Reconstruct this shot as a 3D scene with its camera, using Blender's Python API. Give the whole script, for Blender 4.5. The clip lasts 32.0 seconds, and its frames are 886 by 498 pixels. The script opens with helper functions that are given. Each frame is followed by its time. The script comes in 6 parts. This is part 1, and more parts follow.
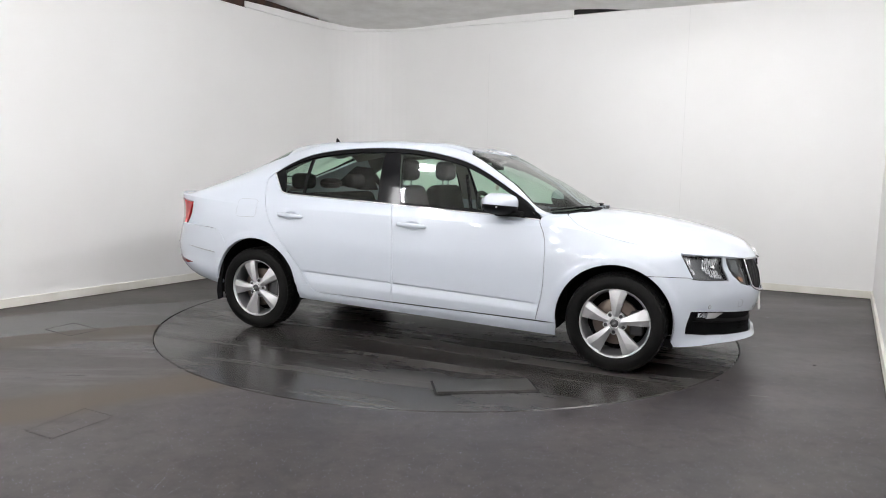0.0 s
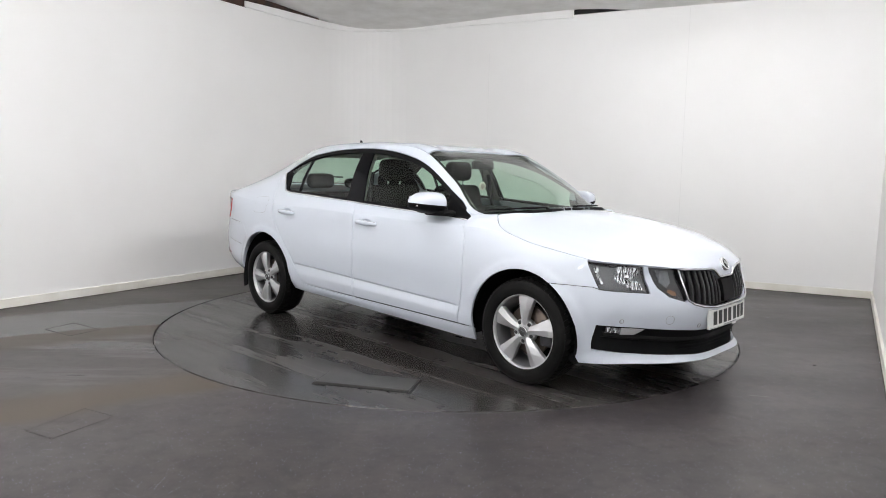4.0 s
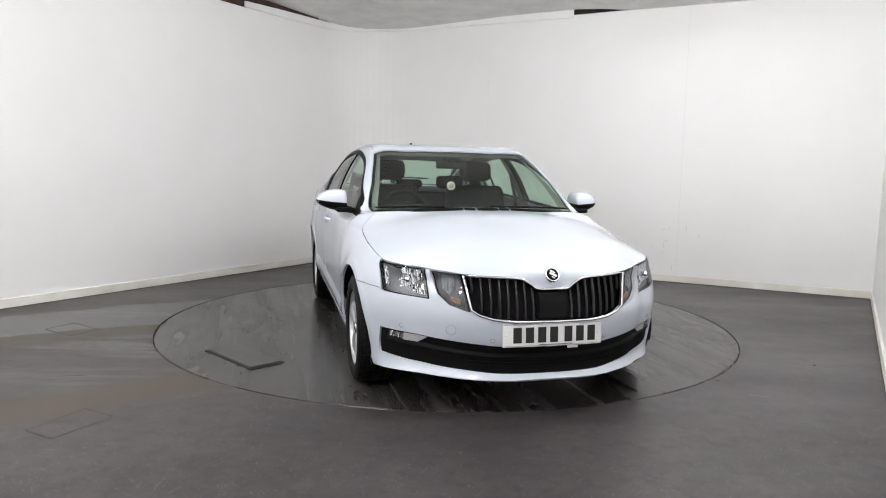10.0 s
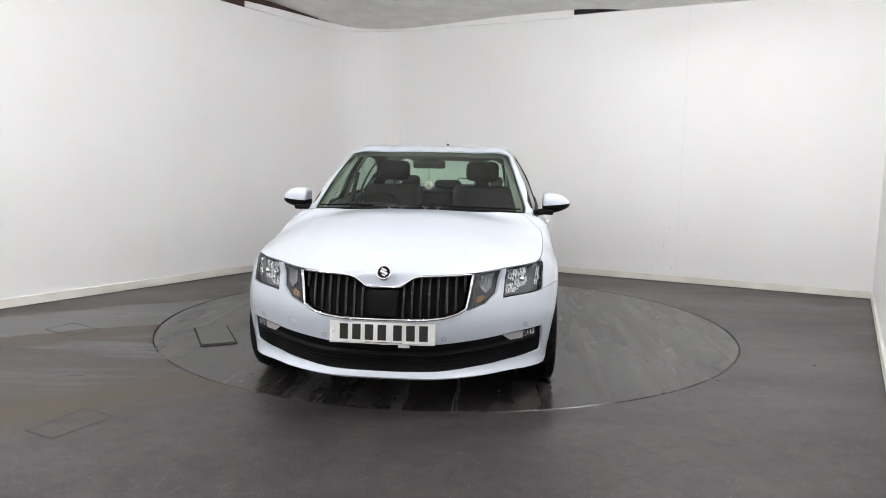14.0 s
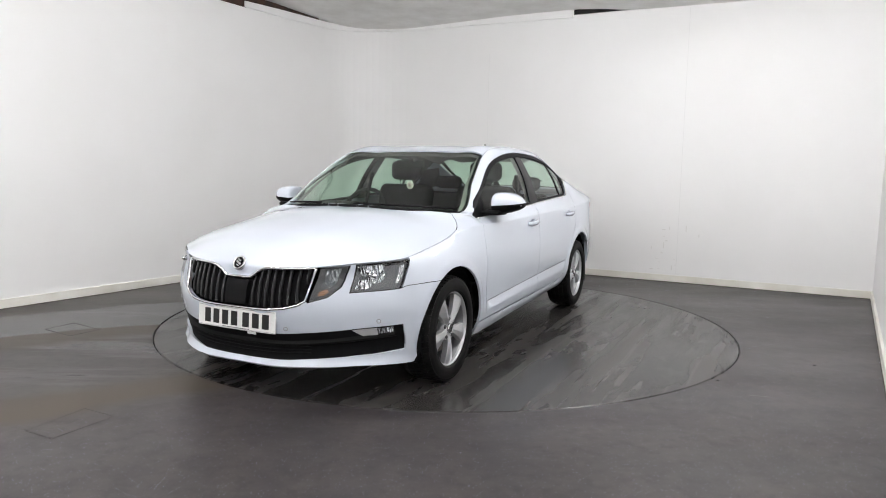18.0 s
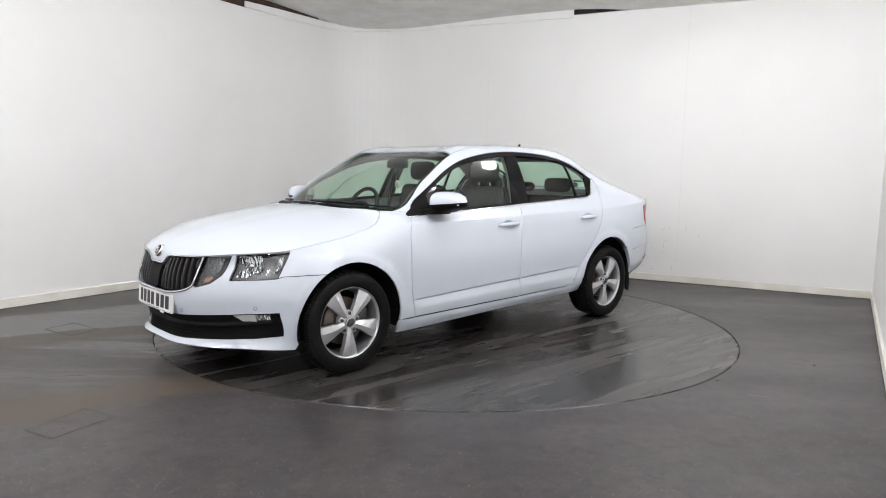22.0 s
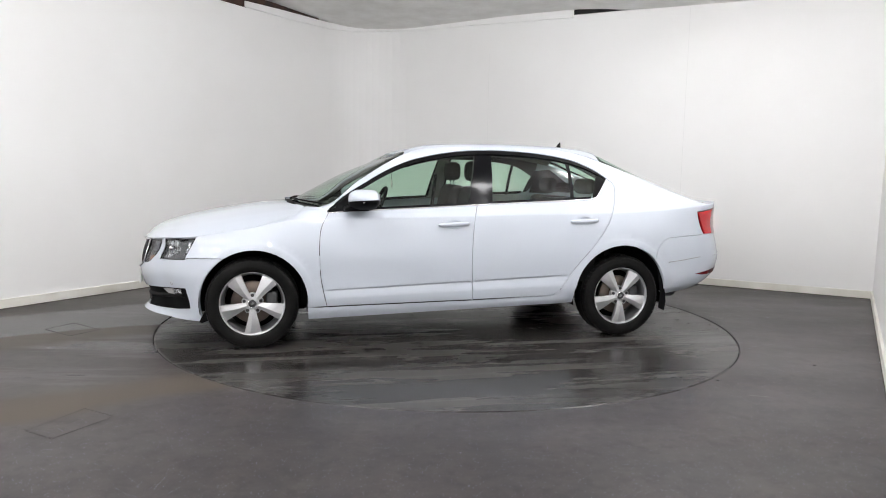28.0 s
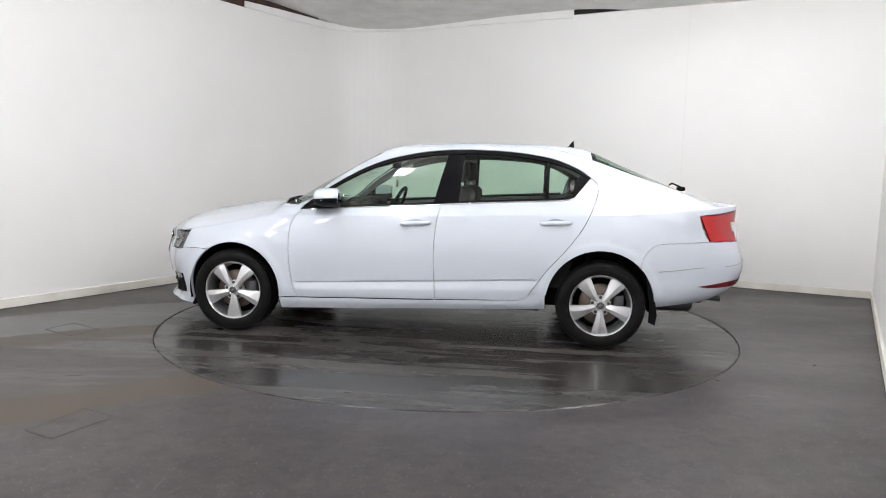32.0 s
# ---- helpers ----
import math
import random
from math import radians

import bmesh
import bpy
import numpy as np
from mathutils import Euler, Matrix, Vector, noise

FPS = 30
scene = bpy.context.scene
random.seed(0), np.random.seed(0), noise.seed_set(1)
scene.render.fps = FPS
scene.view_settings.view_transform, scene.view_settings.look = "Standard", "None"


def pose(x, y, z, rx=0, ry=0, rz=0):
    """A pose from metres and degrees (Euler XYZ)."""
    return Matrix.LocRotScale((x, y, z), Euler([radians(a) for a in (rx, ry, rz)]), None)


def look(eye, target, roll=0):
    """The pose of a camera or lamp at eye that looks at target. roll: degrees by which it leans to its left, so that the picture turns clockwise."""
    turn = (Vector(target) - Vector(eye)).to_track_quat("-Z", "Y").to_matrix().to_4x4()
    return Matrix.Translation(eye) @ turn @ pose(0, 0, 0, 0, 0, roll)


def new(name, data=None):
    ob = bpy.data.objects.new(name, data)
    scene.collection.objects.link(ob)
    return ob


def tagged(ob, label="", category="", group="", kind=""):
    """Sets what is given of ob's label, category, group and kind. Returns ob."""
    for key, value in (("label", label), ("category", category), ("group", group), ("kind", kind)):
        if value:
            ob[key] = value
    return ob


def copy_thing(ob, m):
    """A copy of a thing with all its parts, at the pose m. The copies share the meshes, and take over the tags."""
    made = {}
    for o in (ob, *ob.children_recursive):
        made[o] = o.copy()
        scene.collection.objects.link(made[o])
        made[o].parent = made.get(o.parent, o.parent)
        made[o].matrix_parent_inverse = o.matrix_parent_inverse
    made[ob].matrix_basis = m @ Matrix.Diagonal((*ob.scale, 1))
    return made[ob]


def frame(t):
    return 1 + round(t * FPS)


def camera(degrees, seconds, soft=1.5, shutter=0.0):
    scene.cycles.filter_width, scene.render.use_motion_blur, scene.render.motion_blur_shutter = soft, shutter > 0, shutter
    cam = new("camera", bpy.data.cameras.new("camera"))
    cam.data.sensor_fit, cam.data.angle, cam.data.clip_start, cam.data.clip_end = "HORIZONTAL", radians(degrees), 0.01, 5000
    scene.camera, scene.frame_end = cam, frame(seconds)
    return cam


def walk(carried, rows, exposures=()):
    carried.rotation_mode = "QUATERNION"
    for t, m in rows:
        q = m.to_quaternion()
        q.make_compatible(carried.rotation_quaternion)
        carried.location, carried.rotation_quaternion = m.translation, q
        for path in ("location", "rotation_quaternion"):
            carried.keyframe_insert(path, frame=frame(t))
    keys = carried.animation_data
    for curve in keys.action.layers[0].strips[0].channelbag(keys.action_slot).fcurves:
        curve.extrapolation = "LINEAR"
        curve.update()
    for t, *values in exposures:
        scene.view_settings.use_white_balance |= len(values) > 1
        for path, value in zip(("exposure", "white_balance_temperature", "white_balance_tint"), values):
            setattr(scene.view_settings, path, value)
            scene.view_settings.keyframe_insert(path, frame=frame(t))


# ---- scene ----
from mathutils.geometry import delaunay_2d_cdt

# ---------------------------------------------------------------- camera, path, light
cam = camera(66.27, 32.0, soft=1.0)
EYE = (0.0, -5.552, 1.192)
AIM = (EYE[0] - 0.006483, EYE[1] + 0.99407, EYE[2] - 0.108549)
walk(cam, [(0.0, look(EYE, AIM, 1.081)), (32.0, look(EYE, AIM, 1.081))])

TABLE_R = 2.245                       # radius of the turntable
TABLE_Y = 0.02                        # its centre, a little behind the origin
CAR_X, CAR_Y = 0.1673, -0.1028        # the car's centre on the turntable


def table_angle(t):
    """Degrees that the turntable has turned: nearly steady, clockwise from above."""
    return -22.99 - 5.1523 * t + 0.002322 * (t - 16) ** 2


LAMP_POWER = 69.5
world = bpy.data.worlds.new("world")
scene.world = world
world.use_nodes = True
world.node_tree.nodes["Background"].inputs[0].default_value = (0.05, 0.05, 0.055, 1)
world.node_tree.nodes["Background"].inputs[1].default_value = 0.2
scene.view_settings.exposure = 0.0


# ---------------------------------------------------------------- materials
def mat(name, color=(0.8, 0.8, 0.8), rough=0.5, metal=0.0, coat=0.0, spec=0.5, trans=0.0, ior=1.45, emit=0.0):
    m = bpy.data.materials.new(name)
    m.use_nodes = True
    b = m.node_tree.nodes["Principled BSDF"]
    b.inputs["Base Color"].default_value = (*color, 1)
    b.inputs["Roughness"].default_value = rough
    b.inputs["Metallic"].default_value = metal
    b.inputs["Coat Weight"].default_value = coat
    b.inputs["Coat Roughness"].default_value = 0.05
    b.inputs["Specular IOR Level"].default_value = spec
    b.inputs["Transmission Weight"].default_value = trans
    b.inputs["IOR"].default_value = ior
    if emit:
        b.inputs["Emission Color"].default_value = (*color, 1)
        b.inputs["Emission Strength"].default_value = emit
    return m


def nodes_of(m):
    return m.node_tree.nodes, m.node_tree.links, m.node_tree.nodes["Principled BSDF"]


def add_noise(m, scale, lo, hi, target="Base Color", detail=4.0, stretch=None, coords="Object", rough=0.55, band=(0.35, 0.65)):
    """A noise ramp between two colours or two values into one input of the surface."""
    n, l, b = nodes_of(m)
    tc = n.new("ShaderNodeTexCoord")
    tex = n.new("ShaderNodeTexNoise")
    tex.inputs["Scale"].default_value = scale
    tex.inputs["Detail"].default_value = detail
    tex.inputs["Roughness"].default_value = rough
    src = tc.outputs[coords]
    if stretch:
        mp = n.new("ShaderNodeMapping")
        mp.inputs["Scale"].default_value = stretch[:3]
        mp.inputs["Rotation"].default_value = (0, 0, radians(stretch[3]))
        l.new(src, mp.inputs["Vector"])
        src = mp.outputs["Vector"]
    l.new(src, tex.inputs["Vector"])
    ramp = n.new("ShaderNodeValToRGB")
    e = ramp.color_ramp.elements
    e[0].position, e[1].position = band
    e[0].color = (*lo, 1) if isinstance(lo, tuple) else (lo, lo, lo, 1)
    e[1].color = (*hi, 1) if isinstance(hi, tuple) else (hi, hi, hi, 1)
    l.new(tex.outputs["Fac"], ramp.inputs["Fac"])
    if target:
        l.new(ramp.outputs["Color"], b.inputs[target])
    return ramp


def add_bump(m, scale, strength, distance=0.002, detail=4.0, stretch=None):
    n, l, b = nodes_of(m)
    tc = n.new("ShaderNodeTexCoord")
    tex = n.new("ShaderNodeTexNoise")
    tex.inputs["Scale"].default_value = scale
    tex.inputs["Detail"].default_value = detail
    src = tc.outputs["Object"]
    if stretch:
        mp = n.new("ShaderNodeMapping")
        mp.inputs["Scale"].default_value = stretch
        l.new(src, mp.inputs["Vector"])
        src = mp.outputs["Vector"]
    l.new(src, tex.inputs["Vector"])
    bp = n.new("ShaderNodeBump")
    bp.inputs["Strength"].default_value = strength
    bp.inputs["Distance"].default_value = distance
    l.new(tex.outputs["Fac"], bp.inputs["Height"])
    l.new(bp.outputs["Normal"], b.inputs["Normal"])


M = {}
M["wall"] = mat("wall_paint", (0.80, 0.80, 0.79), 0.55)
add_noise(M["wall"], 0.9, (0.89, 0.886, 0.876), (0.915, 0.914, 0.906), detail=6)
add_bump(M["wall"], 14.0, 0.12, 0.003)
M["skirt"] = mat("skirting_paint", (0.74, 0.73, 0.68), 0.45)
add_noise(M["skirt"], 3.0, (0.76, 0.735, 0.66), (0.88, 0.865, 0.81), detail=8)
# uneven dark tone that draws the shadow gap at the skirting's foot
M["shadow_gap"] = mat("shadow_gap_dark", (0.05, 0.045, 0.04), 0.7)
add_noise(M["shadow_gap"], 5.0, (0.025, 0.022, 0.020), (0.16, 0.145, 0.12), detail=8)
M["ceiling"] = mat("ceiling_board", (0.7, 0.7, 0.68), 0.8)
add_noise(M["ceiling"], 4.0, (0.77, 0.76, 0.73), (0.90, 0.895, 0.875), detail=9, band=(0.3, 0.7))
add_bump(M["ceiling"], 9.0, 0.4, 0.01)
M["steel_red"] = mat("oxide_red_steel", (0.06, 0.03, 0.024), 0.7)
add_noise(M["steel_red"], 9.0, (0.03, 0.02, 0.016), (0.085, 0.04, 0.03))
M["dark"] = mat("gap_shade_black", (0.012, 0.012, 0.012), 0.7)


def math_node(m, op, a, b):
    """One arithmetic node; a and b are sockets or numbers."""
    n, l, _ = nodes_of(m)
    k = n.new("ShaderNodeMath")
    k.operation = op
    for i, q in enumerate((a, b)):
        if isinstance(q, (int, float)):
            k.inputs[i].default_value = q
        else:
            l.new(q, k.inputs[i])
    return k.outputs[0]


def blend(m, fac, a, b):
    """Mix two colours (sockets or tuples) by a socket."""
    n, l, _ = nodes_of(m)
    k = n.new("ShaderNodeMix")
    k.data_type = "RGBA"
    l.new(fac, k.inputs["Factor"])
    for key, q in (("A", a), ("B", b)):
        if isinstance(q, tuple):
            k.inputs[key].default_value = (*q, 1)
        else:
            l.new(q, k.inputs[key])
    return k.outputs["Result"]


def flecks(m, scale, size, share):
    """Scattered glitter specks, 1 on a speck."""
    n, l, _ = nodes_of(m)
    tc = n.new("ShaderNodeTexCoord")
    v = n.new("ShaderNodeTexVoronoi")
    v.inputs["Scale"].default_value = scale
    l.new(tc.outputs["Object"], v.inputs["Vector"])
    sep = n.new("ShaderNodeSeparateColor")
    l.new(v.outputs["Color"], sep.inputs["Color"])
    return math_node(m, "MULTIPLY", math_node(m, "LESS_THAN", v.outputs["Distance"], size), math_node(m, "LESS_THAN", sep.outputs["Red"], share))


def across_floor(m, degrees, wobble, scale):
    """Distance across a direction of the floor plan, made uneven by noise."""
    n, l, _ = nodes_of(m)
    tc = n.new("ShaderNodeTexCoord")
    dot = n.new("ShaderNodeVectorMath")
    dot.operation = "DOT_PRODUCT"
    a = radians(degrees)
    dot.inputs[1].default_value = (-math.sin(a), math.cos(a), 0)
    l.new(tc.outputs["Object"], dot.inputs[0])
    uneven = add_noise(m, scale, 0.0, 1.0, None, 8, (0.45, 1.3, 1.0, -degrees), rough=0.6, band=(0.30, 0.70))
    shift = math_node(m, "MULTIPLY", math_node(m, "SUBTRACT", uneven.outputs["Color"], 0.5), 2 * wobble)
    return math_node(m, "ADD", dot.outputs["Value"], shift)


def steps(m, value, lo, hi, stops):
    """A ramp of grey values along a measured distance from lo to hi."""
    n, l, _ = nodes_of(m)
    r = n.new("ShaderNodeMapRange")
    r.inputs["From Min"].default_value, r.inputs["From Max"].default_value = lo, hi
    l.new(value, r.inputs["Value"])
    ramp = n.new("ShaderNodeValToRGB")
    e = ramp.color_ramp.elements
    for k, (at, v) in enumerate(stops):
        place = (at - lo) / (hi - lo)
        if k in (0, len(stops) - 1):
            e[min(k, 1)].position = place
            e[0 if k == 0 else len(e) - 1].color = (v, v, v, 1)
    for at, v in stops[1:-1]:
        e.new((at - lo) / (hi - lo)).color = (v, v, v, 1)
    l.new(r.outputs["Result"], ramp.inputs["Fac"])
    return ramp.outputs["Color"]


def floor_material():
    """Dark grey vinyl with a fine glitter fleck; on the wash side drying brown bands and sheets of water."""
    m = mat("vinyl_floor", (0.07, 0.068, 0.066), 0.35, spec=0.35)
    n, l, b = nodes_of(m)
    base = add_noise(m, 0.5, (0.031, 0.0270, 0.0280), (0.050, 0.0437, 0.0447), None, 8, band=(0.36, 0.62)).outputs["Color"]
    dust = add_noise(m, 3.4, 0.0, 0.75, None, 12, rough=0.74, band=(0.45, 0.66)).outputs["Color"]
    base = blend(m, dust, base, (0.072, 0.061, 0.058))
    grime = add_noise(m, 11.0, 0.0, 0.6, None, 10, rough=0.7, band=(0.50, 0.62)).outputs["Color"]
    base = blend(m, grime, base, (0.018, 0.0165, 0.017))
    # the wash side: bands that run towards the turntable
    run = across_floor(m, 32.0, 0.10, 1.1)
    side = math_node(m, "MULTIPLY", steps(m, across_floor(m, -58.0, 0.15, 0.8), -6.0, 2.0, ((-1.5, 1.0), (-0.6, 0.0))), steps(m, run, -3.0, 3.0, ((-1.20, 0.0), (-0.98, 1.0))))
    streak = add_noise(m, 1.3, 0.0, 1.0, None, 9, (0.30, 2.6, 1.0, -32), rough=0.66, band=(0.47, 0.60)).outputs["Color"]
    brown = math_node(m, "MULTIPLY", steps(m, run, -3.0, 3.0, ((-1.05, 0.0), (-0.92, 1.0), (-0.70, 0.85), (-0.55, 0.10), (0.40, 0.05), (0.58, 0.80), (0.82, 0.80), (0.88, 0.0), (1.70, 0.0), (1.80, 0.15))), side)
    water = math_node(m, "MULTIPLY", steps(m, run, -3.0, 3.0, ((-0.66, 0.0), (-0.50, 0.6), (0.45, 0.6), (0.60, 0.1), (0.84, 0.1), (0.90, 1.0), (1.68, 1.0), (1.74, 0.0))), side)
    sheet = math_node(m, "MULTIPLY", steps(m, run, -3.0, 3.0, ((0.84, 0.0), (0.90, 0.75), (1.68, 0.75), (1.74, 0.0))), side)
    film = math_node(m, "MAXIMUM", math_node(m, "MULTIPLY", streak, water), sheet)
    base = blend(m, brown, base, (0.080, 0.065, 0.049))
    base = blend(m, film, base, (0.052, 0.049, 0.052))
    clean = math_node(m, "SUBTRACT", 1.0, side)
    base = blend(m, math_node(m, "MULTIPLY", flecks(m, 70.0, 0.12, 0.36), clean), base, (0.46, 0.46, 0.66))
    base = blend(m, math_node(m, "MULTIPLY", flecks(m, 120.0, 0.15, 0.20), clean), base, (0.26, 0.21, 0.38))
    l.new(base, b.inputs["Base Color"])
    rough = add_noise(m, 0.8, 0.30, 0.46, None, 7, (0.6, 1.6, 1.0, -14), band=(0.3, 0.7)).outputs["Color"]
    rough = blend(m, brown, rough, (0.50, 0.50, 0.50))
    rough = blend(m, film, rough, (0.16, 0.16, 0.16))
    l.new(rough, b.inputs["Roughness"])
    add_bump(m, 160.0, 0.12, 0.0008, 2.0)
    return m


def table_material():
    """Darker, wetter sheet: a water film, wiped and drying in long bent streaks."""
    m = mat("wet_turntable", (0.055, 0.053, 0.052), 0.2, spec=0.37)
    n, l, b = nodes_of(m)
    base = add_noise(m, 1.0, (0.0190, 0.0172, 0.0166), (0.033, 0.0302, 0.0288), None, 9, rough=0.62, band=(0.36, 0.64)).outputs["Color"]
    dry = add_noise(m, 1.5, 0.0, 1.0, None, 9, (0.22, 3.0, 1.0, 5), rough=0.6, band=(0.44, 0.66)).outputs["Color"]
    base = blend(m, dry, base, (0.056, 0.051, 0.048))
    scored = add_noise(m, 3.0, 0.0, 0.8, None, 9, (0.10, 4.5, 1.0, -38), rough=0.7, band=(0.56, 0.63)).outputs["Color"]
    base = blend(m, scored, base, (0.085, 0.079, 0.075))
    l.new(base, b.inputs["Base Color"])
    wet = add_noise(m, 0.9, 0.17, 0.36, None, 8, (0.5, 1.6, 1.0, 5), rough=0.6, band=(0.36, 0.72)).outputs["Color"]
    spots = add_noise(m, 4.2, 0.0, 1.0, None, 6, (0.8, 1.7, 1.0, 25), rough=0.55, band=(0.58, 0.64)).outputs["Color"]
    wet = blend(m, spots, wet, (0.17, 0.17, 0.17))
    wet = blend(m, dry, wet, (0.33, 0.33, 0.33))
    l.new(wet, b.inputs["Roughness"])
    add_bump(m, 9.0, 0.03, 0.002, 3.0, (0.5, 2.0, 1.0))
    return m


M["floor"] = floor_material()
M["table"] = table_material()
M["gap"] = mat("dark_gap", (0.01, 0.01, 0.01), 0.8)
M["hatch"] = mat("hatch_plate", (0.075, 0.073, 0.07), 0.3, spec=0.42)
add_noise(M["hatch"], 6.0, (0.026, 0.0245, 0.023), (0.046, 0.044, 0.041), detail=8)
add_bump(M["hatch"], 120.0, 0.2, 0.001)
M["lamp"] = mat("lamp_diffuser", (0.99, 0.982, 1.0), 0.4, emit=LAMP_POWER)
M["lamp_frame"] = mat("lamp_frame", (0.75, 0.75, 0.75), 0.4)

M["paint"] = mat("white_car_paint", (0.580, 0.625, 0.698), 0.42, coat=1.0)
M["liner"] = mat("black_liner", (0.006, 0.006, 0.0065), 0.8, spec=0.1)
M["plastic"] = mat("black_plastic", (0.006, 0.006, 0.0065), 0.5, spec=0.08)
add_bump(M["plastic"], 900.0, 0.15, 0.0003)
M["gloss_black"] = mat("gloss_black", (0.005, 0.005, 0.006), 0.08, spec=0.11)
M["rubber"] = mat("tyre_rubber", (0.007, 0.007, 0.007), 0.55, spec=0.13)
add_noise(M["rubber"], 7.0, (0.005, 0.005, 0.005), (0.010, 0.0097, 0.0095), detail=6)
M["alloy"] = mat("silver_alloy", (0.60, 0.605, 0.62), 0.36, metal=0.75, coat=0.3)
M["barrel"] = mat("rim_barrel", (0.32, 0.325, 0.335), 0.36, metal=0.8)
M["disc"] = mat("brake_disc", (0.16, 0.13, 0.11), 0.45, metal=0.8)
M["steel"] = mat("dark_steel", (0.10, 0.10, 0.105), 0.4, metal=0.8)
M["chrome"] = mat("chrome", (0.82, 0.83, 0.85), 0.08, metal=1.0)
M["reflector"] = mat("lamp_reflector", (0.80, 0.81, 0.83), 0.16, metal=1.0)
M["red_lens"] = mat("red_lens", (0.46, 0.006, 0.009), 0.14, coat=0.6)
M["clear_lens"] = mat("clear_reverse_lens", (0.62, 0.60, 0.60), 0.15, coat=0.8)
M["plate"] = mat("plate_white", (0.78, 0.78, 0.76), 0.35)
M["ink"] = mat("plate_black", (0.012, 0.012, 0.012), 0.45)
M["cloth"] = mat("seat_cloth", (0.007, 0.006, 0.0055), 0.85, spec=0.12)
add_bump(M["cloth"], 400.0, 0.3, 0.001)
M["trim"] = mat("beige_trim", (0.24, 0.235, 0.215), 0.8)
M["dash"] = mat("dashboard_plastic", (0.006, 0.006, 0.006), 0.6, spec=0.15)
M["badge"] = mat("badge_silver", (0.55, 0.57, 0.58), 0.2, metal=0.9)


def glass_material(name, tint, amount):
    """Thin tinted pane: clear with a mirror coat that grows at glancing angles."""
    m = bpy.data.materials.new(name)
    m.use_nodes = True
    n, l = m.node_tree.nodes, m.node_tree.links
    n.clear()
    out = n.new("ShaderNodeOutputMaterial")
    tr = n.new("ShaderNodeBsdfTransparent")
    tr.inputs["Color"].default_value = (*tint, 1)
    gl = n.new("ShaderNodeBsdfGlossy")
    gl.inputs["Roughness"].default_value = 0.02
    lw = n.new("ShaderNodeLayerWeight")
    lw.inputs["Blend"].default_value = 0.5
    pw = n.new("ShaderNodeMath")
    pw.operation, pw.inputs[1].default_value = "POWER", 5.0
    l.new(lw.outputs["Facing"], pw.inputs[0])
    fr = n.new("ShaderNodeMath")
    fr.operation, fr.inputs[1].default_value, fr.inputs[2].default_value = "MULTIPLY_ADD", 0.92, amount
    l.new(pw.outputs[0], fr.inputs[0])
    mx = n.new("ShaderNodeMixShader")
    l.new(fr.outputs[0], mx.inputs[0])
    l.new(tr.outputs[0], mx.inputs[1])
    l.new(gl.outputs[0], mx.inputs[2])
    l.new(mx.outputs[0], out.inputs["Surface"])
    return m


M["glass"] = glass_material("tinted_glass", (0.74, 0.895, 0.79), 0.05)
M["glass_screen"] = glass_material("windscreen_glass", (0.74, 0.89, 0.79), 0.085)
M["glass_rear"] = glass_material("rear_tinted_glass", (0.73, 0.885, 0.78), 0.05)
M["lens"] = glass_material("lamp_lens", (0.88, 0.90, 0.91), 0.06)


# ---------------------------------------------------------------- mesh helpers
def mesh_object(name, bm, material, smooth=False):
    me = bpy.data.meshes.new(name)
    bm.normal_update()
    bm.to_mesh(me)
    bm.free()
    me.materials.append(material)
    for p in me.polygons:
        p.use_smooth = smooth
    return new(name, me)


def part(name, bm, material, parent, label="", smooth=True):
    ob = mesh_object(name, bm, material, smooth)
    ob.parent = parent
    if label:
        ob["label"] = label
    return ob


def box_bm(x0, x1, y0, y1, z0, z1, bevel=0.0, seg=2, bm=None):
    bm2 = bmesh.new()
    bmesh.ops.create_cube(bm2, size=1.0)
    for v in bm2.verts:
        v.co = Vector(((x0 + x1) / 2 + v.co.x * (x1 - x0), (y0 + y1) / 2 + v.co.y * (y1 - y0), (z0 + z1) / 2 + v.co.z * (z1 - z0)))
    if bevel:
        bmesh.ops.bevel(bm2, geom=bm2.edges[:], offset=bevel, segments=seg, affect="EDGES", profile=0.5)
    return bm2


def move(bm, m):
    bmesh.ops.transform(bm, matrix=m, verts=bm.verts[:])
    return bm


def merge(bms):
    out = bmesh.new()
    for b in bms:
        me = bpy.data.meshes.new("tmp")
        b.to_mesh(me)
        b.free()
        out.from_mesh(me)
        bpy.data.meshes.remove(me)
    return out


def lathe(profile, seg=48, closed=False):
    """Turn (radius, height) points round the y axis; height runs along y."""
    bm = bmesh.new()
    rings = []
    for k in range(seg):
        a = 2 * math.pi * k / seg
        rings.append([bm.verts.new((r * math.cos(a), h, r * math.sin(a))) for r, h in profile])
    n = len(profile)
    for k in range(seg):
        a, b = rings[k], rings[(k + 1) % seg]
        for i in range(n if closed else n - 1):
            j = (i + 1) % n
            bm.faces.new((a[i], a[j], b[j], b[i]))
    bmesh.ops.remove_doubles(bm, verts=bm.verts[:], dist=1e-6)
    bmesh.ops.recalc_face_normals(bm, faces=bm.faces[:])
    return bm


